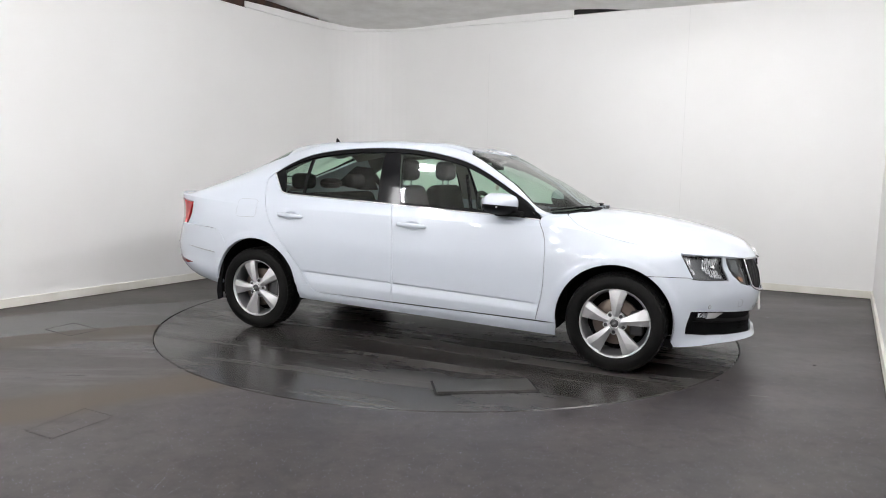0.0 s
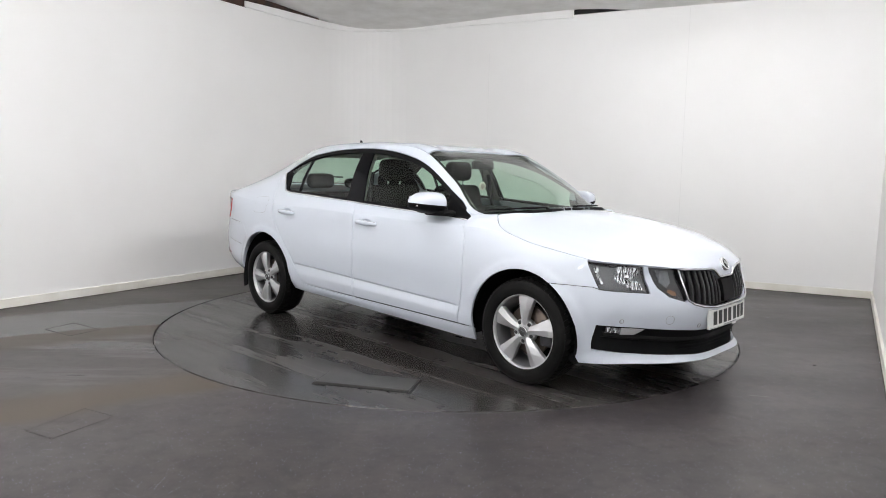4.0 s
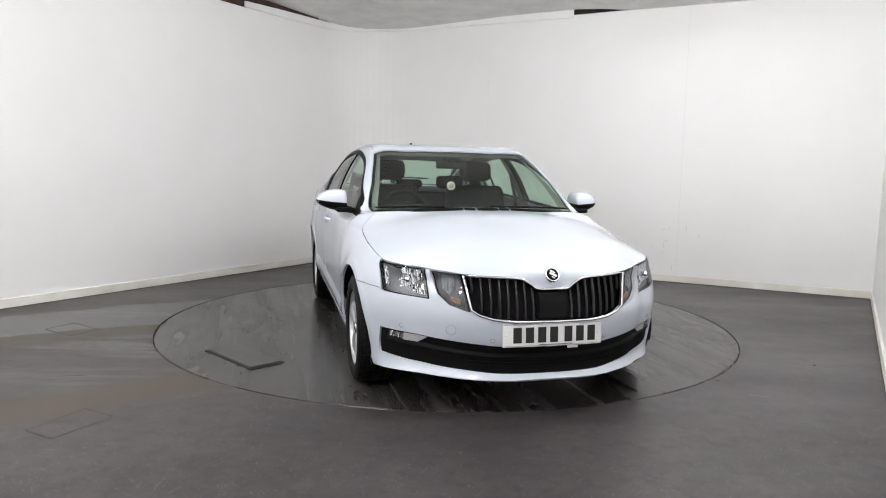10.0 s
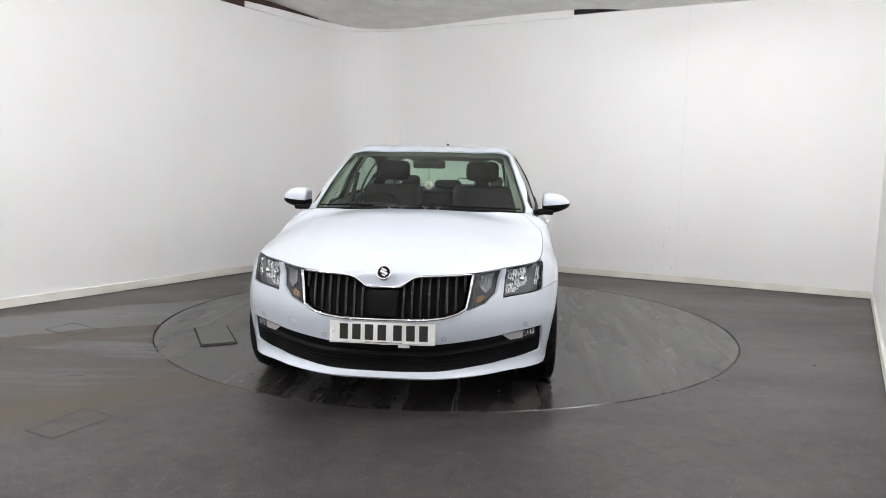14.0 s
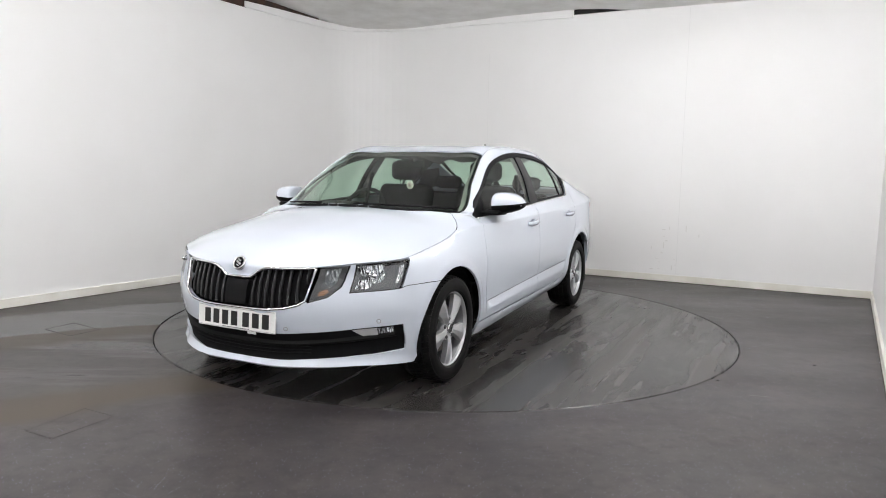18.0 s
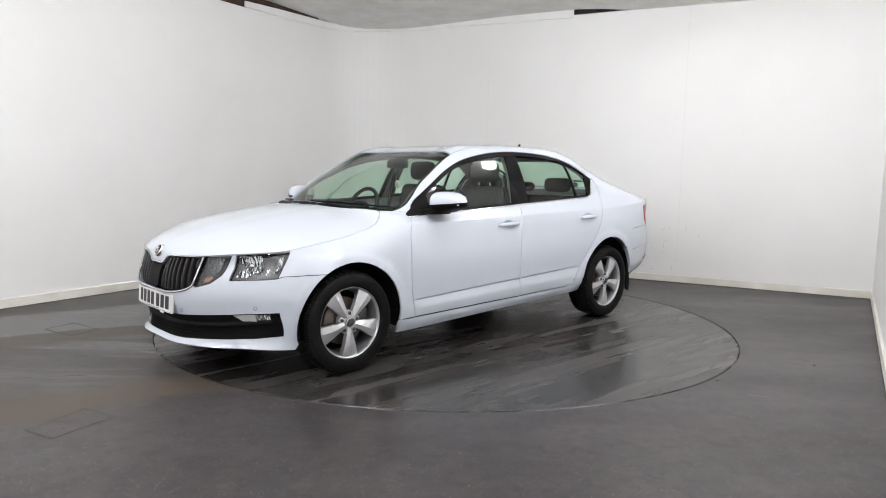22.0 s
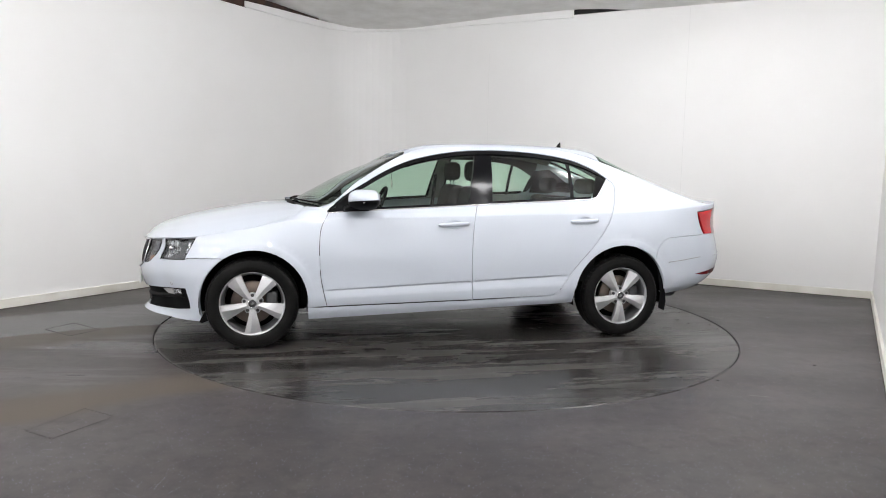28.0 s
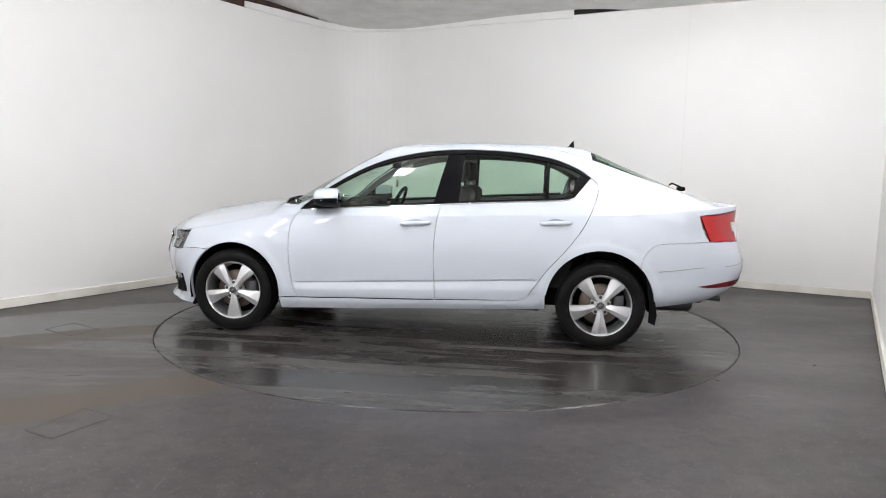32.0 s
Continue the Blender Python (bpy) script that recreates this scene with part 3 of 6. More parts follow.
# dense look-up of the skin, to find where a drawn outline lies on it
_gu, _gv = np.meshgrid(np.linspace(0, U_KNOT[-1], 460), np.linspace(0, V_KNOT[-1], 200), indexing="ij")
LOOK_UV = np.stack([_gu.ravel(), _gv.ravel()], 1)
LOOK_P = np.concatenate([skin(c[:, 0], c[:, 1], False) for c in np.array_split(LOOK_UV, 40)])
V7, V8 = V_KNOT[7], V_KNOT[8]
ZONES = {
    "side": ((0, 2), (LOOK_UV[:, 0] > U_KNOT[4]) & (LOOK_UV[:, 0] < U_KNOT[22]) & (LOOK_UV[:, 1] <= V_KNOT[11])),
    "front": ((1, 2), (LOOK_UV[:, 0] < U_KNOT[8]) & (LOOK_UV[:, 1] <= V_KNOT[7] + 0.012)),
    "rear": ((1, 2), (LOOK_UV[:, 0] > U_KNOT[18]) & (LOOK_UV[:, 1] <= V_KNOT[8])),
    "top": ((0, 1), LOOK_UV[:, 1] >= V_KNOT[7] - 0.06),
    "flank": ((0, 2), (LOOK_UV[:, 0] > U_KNOT[7]) & (LOOK_UV[:, 0] < U_KNOT[20]) & (LOOK_UV[:, 1] <= V_KNOT[8])),
}


def on_skin(zone, pts):
    """(u, v) of outline points drawn in a side (x, z), front or rear (y, z) or top (x, y) view."""
    axes, mask = ZONES[zone]
    uv, pp = LOOK_UV[mask], LOOK_P[mask][:, list(axes)]
    res = []
    for q in pts:
        i = np.argmin(((pp - q) ** 2).sum(1))
        c = uv[i].copy()
        for _ in range(6):
            e = 1e-3
            s = skin(np.array([c[0], c[0] + e, c[0]]), np.array([c[1], c[1], c[1] + e]), False)[:, list(axes)]
            j = np.stack([(s[1] - s[0]) / e, (s[2] - s[0]) / e], 1)
            try:
                step = np.linalg.solve(j + 1e-6 * np.eye(2), np.array(q) - s[0])
            except np.linalg.LinAlgError:
                break
            n = np.linalg.norm(step)
            c = np.clip(c + step * min(1, 0.03 / max(n, 1e-9)), (0, 0), (U_KNOT[-1], V_KNOT[-1]))
        res.append(c)
    return res


def dense(pts, step=0.035):
    out = []
    for a, b in zip(pts, pts[1:]):
        n = max(1, int(math.dist(a, b) / step))
        out += [tuple(a[k] + (b[k] - a[k]) * i / n for k in range(2)) for i in range(n)]
    return out + [tuple(pts[-1])]


def arch_points(which, a0, a1, n=18, grow=0.0):
    ax, az, ar = ARCHES[which]
    return [(ax + (ar + grow) * math.cos(radians(a0 + (a1 - a0) * k / n)), az + (ar + grow) * math.sin(radians(a0 + (a1 - a0) * k / n))) for k in range(n + 1)]


def soften(pts, n=4):
    """A smooth curve through few points."""
    p = [np.array(q, float) for q in pts]
    out = []
    for i in range(len(p) - 1):
        a, b, c, d = p[max(i - 1, 0)], p[i], p[i + 1], p[min(i + 2, len(p) - 1)]
        for k in range(n):
            t = k / n
            out.append(tuple(0.5 * ((2 * b) + (c - a) * t + (2 * a - 5 * b + 4 * c - d) * t**2 + (3 * b - a - 3 * c + d) * t**3)))
    return out + [tuple(p[-1])]


def outline(*runs):
    """Runs of (zone, points) joined into one closed outline on the skin; zone 'uv' passes points through."""
    uv = []
    for zone, pts in runs:
        uv += [np.array(q, float) for q in pts] if zone == "uv" else on_skin(zone, dense(pts))
    out = [uv[0]]
    for q in uv[1:]:
        if np.linalg.norm(q - out[-1]) > 1e-4:
            out.append(q)
    if np.linalg.norm(out[0] - out[-1]) < 1e-4:
        out.pop()
    return np.array(out)


def shrink(poly, d, keep_u=()):
    """Draw the outline in by d all round, but not along the car's middle line."""
    area = 0.5 * np.sum(poly[:, 0] * np.roll(poly[:, 1], -1) - np.roll(poly[:, 0], -1) * poly[:, 1])
    s = 1.0 if area > 0 else -1.0
    e = np.roll(poly, -1, 0) - poly
    e /= np.maximum(np.linalg.norm(e, axis=1), 1e-9)[:, None]
    n = np.stack([-e[:, 1], e[:, 0]], 1) * s
    m = n + np.roll(n, 1, 0)
    m /= np.maximum(np.linalg.norm(m, axis=1), 0.3)[:, None]
    q = poly + m * d
    mid = (poly[:, 0] < 1e-6) | (poly[:, 0] > U_KNOT[-1] - 1e-6) | (poly[:, 1] > V_KNOT[-1] - 1e-6)
    q[mid] = poly[mid]
    return q


def inside(poly, x, y):
    c = False
    n = len(poly)
    j = n - 1
    for i in range(n):
        xi, yi = poly[i]
        xj, yj = poly[j]
        if (yi > y) != (yj > y) and x < (xj - xi) * (y - yi) / (yj - yi) + xi:
            c = not c
        j = i
    return c


_fine = [q for w in (0, 1) for gr in (0.034, 0.047, 0.060) for q in on_skin("side", arch_points(w, -5, 185, 64, gr))]
_fine += [q for hx, hz in HANDLES for k in (0.02, 0.4, 0.7, 0.9, 1.0, 1.15) for q in on_skin("side", [(hx + 0.062 * k * math.cos(radians(a)), hz + 0.029 * k * math.sin(radians(a))) for a in range(0, 360, 18 if k > 0.1 else 360)])]
ARCH_RINGS = np.array(_fine)


def skin_patch(poly, cell=0.032, offset=0.0, flange=0.014, mirror=False, centre=False, gap=0.002):
    """A bmesh of the skin inside the outline, with its edge turned in."""
    x, y = poly[:, 0], poly[:, 1]
    if np.sum(x * np.roll(y, -1) - np.roll(x, -1) * y) < 0:
        poly = poly[::-1]
    full = []
    for a, b in zip(poly, np.roll(poly, -1, 0)):
        k = max(1, int(np.linalg.norm(b - a) / cell))
        full += [a + (b - a) * i / k for i in range(k)]
    poly = shrink(np.array(full), gap)
    pl = [tuple(q) for q in poly]
    lo, hi = poly.min(0), poly.max(0)
    us = np.linspace(lo[0], hi[0], max(3, int((hi[0] - lo[0]) / cell) + 2))
    vs = np.linspace(lo[1], hi[1], max(3, int((hi[1] - lo[1]) / cell) + 2))
    fine = [V_KNOT[3] + 0.002, V_KNOT[3] - 0.003, V_KNOT[3] - 0.0115, V_KNOT[2] + 0.004, V_KNOT[2] - 0.004, V_KNOT[7] + 0.006, V_KNOT[7], V_KNOT[7] - 0.006]
    vs = np.unique(np.concatenate([vs, [f for f in fine if lo[1] + 0.004 < f < hi[1] - 0.004]]))
    inner = []
    ring = poly
    nxt = np.roll(ring, -1, 0)
    seg = nxt - ring
    seg_len = np.maximum((seg**2).sum(1), 1e-12)
    grid = [(u, v) for u in us[1:-1] for v in vs]
    box = (ARCH_RINGS > lo).all(1) & (ARCH_RINGS < hi).all(1)
    near_ring = ARCH_RINGS[box]
    if cell <= 0.035 and len(near_ring) > 8:
        grid = [q for q in grid if ((near_ring - q) ** 2).sum(1).min() > 0.009 ** 2] + [tuple(q) for q in near_ring]
    for u, v in grid:
        if not inside(pl, u, v):
            continue
        t = np.clip(((u - ring[:, 0]) * seg[:, 0] + (v - ring[:, 1]) * seg[:, 1]) / seg_len, 0, 1)
        d = np.hypot(ring[:, 0] + t * seg[:, 0] - u, ring[:, 1] + t * seg[:, 1] - v).min()
        if d > 0.0035:
            inner.append((u, v))
    pts2 = [Vector(q) for q in pl] + [Vector(q) for q in inner]
    verts, _, faces, _, _, _ = delaunay_2d_cdt(pts2, [], [list(range(len(pl)))], 1, 1e-6)
    verts = [(q.x, q.y) for q in verts]
    uv = np.array(verts)
    p = skin(uv[:, 0], uv[:, 1])
    n = skin_normal(np.clip(uv[:, 0], 0.004, U_KNOT[-1] - 0.004), np.clip(uv[:, 1], 0, V_KNOT[-1] - 0.004))
    p = p + n * offset
    bm = bmesh.new()
    lay = bm.verts.layers.float_vector.new("out")
    vv = [bm.verts.new(q) for q in p]
    for k, v in enumerate(vv):
        v[lay] = n[k]
    for f in faces:
        try:
            bm.faces.new([vv[k] for k in f])
        except ValueError:
            pass
    bmesh.ops.remove_doubles(bm, verts=bm.verts[:], dist=4e-4)
    bmesh.ops.dissolve_degenerate(bm, edges=bm.edges[:], dist=2e-4)
    bm.normal_update()
    tot = sum((f.normal * f.calc_area() for f in bm.faces), Vector())
    mid = sum((f.calc_center_median() for f in bm.faces), Vector()) / max(1, len(bm.faces))
    if tot.dot(mid - Vector((mid.x * 0.6, 0, 0.55))) < 0:
        bmesh.ops.reverse_faces(bm, faces=bm.faces[:])
        bm.normal_update()
    for e in bm.edges:
        c = (e.verts[0].co + e.verts[1].co) / 2
        if c.y > 0.7 and -0.93 < c.x < 0.86 and abs(c.z - 0.4386 + 0.047 * c.x) < 0.016 and len(e.link_faces) == 2 and e.calc_face_angle(0) > 0.30:
            e.smooth = False
    if centre:
        for v in bm.verts:
            if abs(v.co.y) < 3e-3:
                v.co.y = 0
        geom = bm.verts[:] + bm.edges[:] + bm.faces[:]
        d = bmesh.ops.duplicate(bm, geom=geom)
        dv = [g for g in d["geom"] if isinstance(g, bmesh.types.BMVert)]
        df = [g for g in d["geom"] if isinstance(g, bmesh.types.BMFace)]
        for v in dv:
            v.co.y = -v.co.y
            v[lay] = (v[lay].x, -v[lay].y, v[lay].z)
        bmesh.ops.reverse_faces(bm, faces=df)
        bmesh.ops.remove_doubles(bm, verts=[v for v in bm.verts if abs(v.co.y) < 1e-3], dist=2e-4)
        bm.normal_update()
    if flange:
        norm = {v: v[lay].copy() for v in bm.verts}
        rim = [e for e in bm.edges if e.is_boundary]
        r = bmesh.ops.extrude_edge_only(bm, edges=rim)
        newv = [g for g in r["geom"] if isinstance(g, bmesh.types.BMVert)]
        for v in newv:
            src = [e.other_vert(v) for e in v.link_edges if e.other_vert(v) in norm]
            if src:
                v.co -= norm[src[0]] * flange
        for e in rim:
            e.smooth = False
        bm.normal_update()
    if mirror:
        for v in bm.verts:
            v.co.y = -v.co.y
        bmesh.ops.reverse_faces(bm, faces=bm.faces[:])
    return bm


# ---------------------------------------------------------------- the car
car = new("car")
tagged(car, "white four-door saloon car with silver alloy wheels, parked on the turntable", "car")
VM = V_KNOT[-1]
UE = U_KNOT[-1]


def place_in_car(ob):
    """Parts are drawn round mid-wheelbase; the car's own origin is the turntable's axis."""
    ob.matrix_basis = Matrix.Translation((CAR_X, CAR_Y, 0)) @ ob.matrix_basis
    return ob


def cpart(name, bm, material, label="", smooth=True, parent=None):
    ob = part(name, bm, material, parent or car, label, smooth)
    if parent is None:
        place_in_car(ob)
    return ob


def both(name, poly, material, label="", **kw):
    """The same panel on the left and, mirrored, on the right."""
    return [cpart(name, skin_patch(poly, mirror=m, **kw), material, label) for m in (False, True)]


# outlines that several panels share
HOOD_SEAM = soften([(1.70, 0.772), (1.60, 0.785), (1.42, 0.797), (1.29, 0.800), (1.17, 0.797), (1.09, 0.770), (1.03, 0.725), (0.985, 0.668)], 3)
DOOR_FRONT_GAP = soften([(0.838, 0.914), (0.872, 0.859), (0.892, 0.799), (0.900, 0.699), (0.897, 0.539), (0.881, 0.419), (0.850, 0.283)], 3)
B_GAP = soften([(-0.181, 0.301), (-0.174, 0.432), (-0.167, 0.594), (-0.172, 0.755), (-0.189, 0.896), (-0.215, 0.984)], 3)
C_GAP = soften([(-0.760, 0.3245), (-0.827, 0.349), (-0.878, 0.419), (-0.974, 0.555), (-1.092, 0.690), (-1.207, 0.852), (-1.281, 1.014), (-1.305, 1.114), (-1.292, 1.150), (-1.262, 1.180)], 3)
BELT = [(0.838, 0.917), (0.642, 0.933), (0.243, 0.956), (-0.158, 0.979), (-0.215, 0.984)]
BELT_R = [(-0.215, 0.984), (-0.562, 1.003), (-1.06, 1.029), (-1.10, 1.034), (-1.145, 1.050), (-1.245, 1.175)]
WINDOW_TOP = soften([(0.858, 0.922), (0.741, 1.026), (0.578, 1.130), (0.415, 1.222), (0.251, 1.291), (0.047, 1.341), (-0.159, 1.370), (-0.365, 1.379), (-0.573, 1.375), (-0.782, 1.358), (-0.992, 1.321), (-1.163, 1.254), (-1.262, 1.186)], 3)
BLACK_TOP = [(0.0, 0.354), (0.287, 0.362), (0.426, 0.374), (0.60, 0.390), (0.790, 0.408)]
BLACK_LOW = [(0.786, 0.270), (0.66, 0.250), (0.55, 0.241), (0.418, 0.234), (0.28, 0.224), (0.0, 0.219)]
GRILLE_LOW = [(0.0, 0.489), (0.205, 0.492), (0.30, 0.502), (0.365, 0.520), (0.402, 0.543)]
GRILLE_TOP = soften([(0.432, 0.706), (0.32, 0.703), (0.209, 0.699), (0.155, 0.692), (0.115, 0.670), (0.078, 0.645), (0.0, 0.643)], 3)
BUMPER_SEAM_R = soften([(-1.600, 0.577), (-1.620, 0.665), (-1.688, 0.738), (-1.79, 0.754), (-2.060, 0.768)], 3)


def inset(curve, dz):
    return [(a, b - dz) for a, b in curve]


def build_panels():
    P = M["paint"]
    # nose: bumper skin round the black intake
    bumper = outline(("front", GRILLE_LOW), ("front", [(0.412, 0.533), (0.50, 0.563), (0.548, 0.612), (0.574, 0.724)]), ("front", [(0.594, 0.726), (0.582, 0.582), (0.69, 0.590)]),
                     ("side", [(1.785, 0.600), (1.753, 0.6125), (1.62, 0.6155), (1.526, 0.6155)]), ("side", arch_points(0, 56.5, -18)), ("uv", [(float(on_skin("flank", [(1.66, 0.19)])[0][0]), 0.0), (0.0, 0.0)]),
                     ("front", BLACK_LOW[::-1]), ("front", BLACK_TOP[::-1]))
    cpart("front_bumper", skin_patch(bumper, 0.03, centre=True, flange=0.018), P, "white painted front bumper with a chin lip")
    fender = outline(("side", arch_points(0, 188, 57.5)), ("side", [(1.525, 0.6155), (1.62, 0.6155), (1.753, 0.6125), (1.780, 0.604), (1.702, 0.748)]), ("top", HOOD_SEAM), ("top", [(0.93, 0.705), (0.885, 0.735)]),
                     ("side", DOOR_FRONT_GAP), ("side", [(0.980, 0.278)]))
    both("front_fender", fender, P)
    hood = outline(("front", [(0.0, 0.648), (0.078, 0.650), (0.115, 0.675), (0.155, 0.698), (0.209, 0.705), (0.436, 0.713), (0.60, 0.732), (0.70, 0.740)]), ("top", HOOD_SEAM[:-1]),
                   ("top", [(0.995, 0.66), (1.06, 0.50), (1.115, 0.30), (1.145, 0.0)]), ("uv", [(0.0, VM)]))
    cpart("bonnet", skin_patch(hood, 0.03, centre=True), P, "white bonnet with raised edges")
    fdoor = outline(("flank", DOOR_FRONT_GAP), ("flank", [(-0.169, 0.3065), (-0.181, 0.301)]), ("side", B_GAP), ("side", BELT[::-1]))
    fd = both("front_door", fdoor, P)
    rdoor = outline(("side", B_GAP[::-1]), ("flank", [(-0.169, 0.3065), (-0.758, 0.3245)]), ("side", C_GAP), ("side", BELT_R[::-1]))
    rd = both("rear_door", rdoor, P)
    u_a = float(on_skin("flank", [(0.975, 0.25)])[0][0])
    u_b = float(on_skin("flank", [(-0.960, 0.28)])[0][0])
    sill = outline(("flank", [(0.980, 0.273), (0.85, 0.278), (-0.169, 0.3015), (-0.758, 0.3195), (-0.815, 0.338), (-0.86, 0.375), (-0.958, 0.372)]), ("uv", [(u_b, 0.0), (u_a, 0.0)]))
    both("sill", sill, P)
    joint = outline(("flank", [(-0.875, 0.345), (-0.885, 0.405), (-0.952, 0.405), (-0.955, 0.345)]))
    both("sill_joint", joint, P, offset=-0.0006, flange=0.0)
    # side frame: pillar, roof rail, rear pillar and rear wing in one pressing
    frame_o = outline(("side", WINDOW_TOP), ("side", [(-1.296, 1.156)] + C_GAP[-4:1:-1][1:]), ("flank", [(-0.860, 0.373), (-0.957, 0.370)]), ("side", arch_points(1, 8, 137)), ("side", BUMPER_SEAM_R),
                      ("side", [(-1.983, 0.946)]), ("rear", [(0.66, 0.977), (0.605, 0.987)]), ("top", [(-2.23, 0.60), (-2.10, 0.585), (-1.985, 0.562)]), ("uv", [(U_KNOT[c], V_KNOT[11]) for c in range(20, 10, -1)]), ("side", [(0.872, 0.945)]))
    both("side_frame", frame_o, P, "white body side with roof rail and rear wing")
    roof = np.array([(U_KNOT[13], V_KNOT[11])] + [(U_KNOT[13] + (U_KNOT[17] - U_KNOT[13]) * k / 12, V_KNOT[11]) for k in range(1, 13)] + [(U_KNOT[17], VM), (U_KNOT[13], VM)])
    cpart("roof", skin_patch(roof, 0.04, centre=True), P, "white roof panel")
    lid = outline(("uv", [(U_KNOT[20] + 0.02, VM), (U_KNOT[20] + 0.02, V_KNOT[11])]), ("top", [(-2.10, 0.581), (-2.23, 0.596)]), ("rear", [(0.60, 0.985), (0.58, 0.77), (0.0, 0.70)]), ("uv", [(UE, VM)]))
    cpart("boot_lid", skin_patch(lid, 0.04, centre=True), P, "white boot lid")
    rb = outline(("side", BUMPER_SEAM_R), ("rear", [(0.70, 0.766), (0.58, 0.762), (0.0, 0.692)]), ("uv", [(UE, 0.0), (float(on_skin("flank", [(-1.70, 0.27)])[0][0]), 0.0)]), ("side", arch_points(1, 188, 138)))
    cpart("rear_bumper", skin_patch(rb, 0.035, centre=True, flange=0.03, gap=0.0008), P, "white rear bumper")
    # glass
    ws = np.array([(U_KNOT[11] + 0.012, V_KNOT[11])] + [(U_KNOT[11] + 0.012 + (U_KNOT[13] - 0.02 - U_KNOT[11]) * k / 8, V_KNOT[11]) for k in range(1, 9)] + [(U_KNOT[13] - 0.008, VM), (U_KNOT[11] + 0.012, VM)])
    w = cpart("windscreen", skin_patch(ws, 0.04, centre=True, offset=-0.004, flange=0.0), M["glass_screen"], "green-tinted windscreen")
    w.visible_shadow = False
    rw = np.array([(U_KNOT[17] + 0.01, V_KNOT[11])] + [(U_KNOT[17] + 0.01 + (U_KNOT[20] - 0.01 - U_KNOT[17]) * k / 8, V_KNOT[11]) for k in range(1, 9)] + [(U_KNOT[20], VM), (U_KNOT[17] + 0.01, VM)])
    w = cpart("rear_window", skin_patch(rw, 0.04, centre=True, offset=-0.004, flange=0.0), M["glass_rear"], "green-tinted rear window")
    w.visible_shadow = False
    # black seal round the screens
    for name, a, b in (("windscreen_seal", 11, 13), ("rear_window_seal", 17, 20)):
        u0, u1 = U_KNOT[a] + 0.008, U_KNOT[b] - 0.004 * (b == 13)
        us = np.linspace(u0, u1, 14)
        e = 0.028
        ring = [(u, V_KNOT[11] + 0.004) for u in us] + [(u1, VM), (u1 - e, VM)] + [(u, V_KNOT[11] + 0.03) for u in np.linspace(u1 - e, u0 + e, 14)] + [(u0 + e, VM), (u0, VM)]
        cpart(name, skin_patch(np.array(ring), 0.03, centre=True, offset=-0.007, flange=0.0), M["gloss_black"])
    # side glazing with its black frame, three panes a side
    top_in = inset(WINDOW_TOP, 0.023)
    def top_at(x):
        return float(np.interp(-x, [-a for a, _ in top_in], [b for _, b in top_in]))
    def belt_at(x):
        t = BELT + BELT_R
        return float(np.interp(-x, [-a for a, _ in t], [b for _, b in t]))
    def pane(x0, x1, x0t, x1t, n=10):
        low = [(x0 + (x1 - x0) * k / n, belt_at(x0 + (x1 - x0) * k / n) + 0.006) for k in range(n + 1)]
        up = [(x1t + (x0t - x1t) * k / n, top_at(x1t + (x0t - x1t) * k / n)) for k in range(n + 1)]
        return outline(("side", low), ("side", up))
    for name, q, door in (("front_door_glass", (0.70, -0.15, 0.655, -0.235), fd), ("rear_door_glass", (-0.325, -0.938, -0.355, -0.945), rd), ("quarter_glass", (-0.962, -1.145, -0.968, -1.19), rd)):
        for k, d in enumerate(door):
            g = part(name, skin_patch(pane(*q), 0.045, offset=-0.012, flange=0.0, mirror=bool(k), gap=0.0), M["glass" if name[0] == "f" else "glass_rear"], d, "green-tinted side window")
            g.visible_shadow = False
    trim = outline(("side", WINDOW_TOP[1:]), ("side", [(a - 0.012 * (a < -1.0), b) for a, b in inset(WINDOW_TOP, 0.027)[1:]][::-1]))
    sail = outline(("side", [(0.842, 0.922), (0.69, 0.933), (0.645, 0.965), (0.64, top_at(0.64)), (0.74, 1.022)]))
    bpil = outline(("side", [(-0.146, 0.983), (-0.329, 0.993), (-0.357, 1.345), (-0.235, 1.345)]))
    cdiv = outline(("side", [(-0.938, 1.022), (-0.962, 1.022), (-0.968, 1.300), (-0.945, 1.300)]))
    cend = outline(("side", [(-1.118, 1.045), (-1.150, 1.055), (-1.258, 1.184), (-1.20, 1.222), (-1.165, 1.19)]))
    low_trim = outline(("side", [(a, b + 0.004) for a, b in BELT + BELT_R[1:-2]]), ("side", [(a, b + 0.022) for a, b in (BELT + BELT_R[1:-2])[::-1]]))
    for name, poly, off, door in (("window_frame", trim, -0.004, None), ("mirror_sail", sail, -0.008, fd), ("door_pillar", bpil, -0.006, None), ("window_divider", cdiv, -0.009, rd), ("window_corner", cend, -0.008, rd), ("window_seal", low_trim, -0.007, None)):
        for k in range(2):
            bm = skin_patch(poly, 0.04, offset=off, flange=0.012, mirror=bool(k), gap=0.0)
            m = M["gloss_black"] if name == "door_pillar" else M["plastic"]
            if door:
                part(name, bm, m, door[k], "black plastic trim")
            else:
                cpart(name, bm, m, "black plastic trim")
    # bright strip along the belt
    line = BELT[:-1] + BELT_R + [(-1.262, 1.183)]
    uv = np.array(on_skin("side", dense(line, 0.05)))
    p, n = skin(uv[:, 0], uv[:, 1]), skin_normal(uv[:, 0], uv[:, 1])
    n[:, 1] = np.abs(n[:, 1])
    for s in (1, -1):
        cpart("belt_strip", tube([(a[0], s * (a[1] + 0.002 * b[1]), a[2]) for a, b in zip(p, n)], 0.0055, 6), M["chrome"], "bright chrome strip under the windows")
    return fd, rd


front_doors, rear_doors = build_panels()


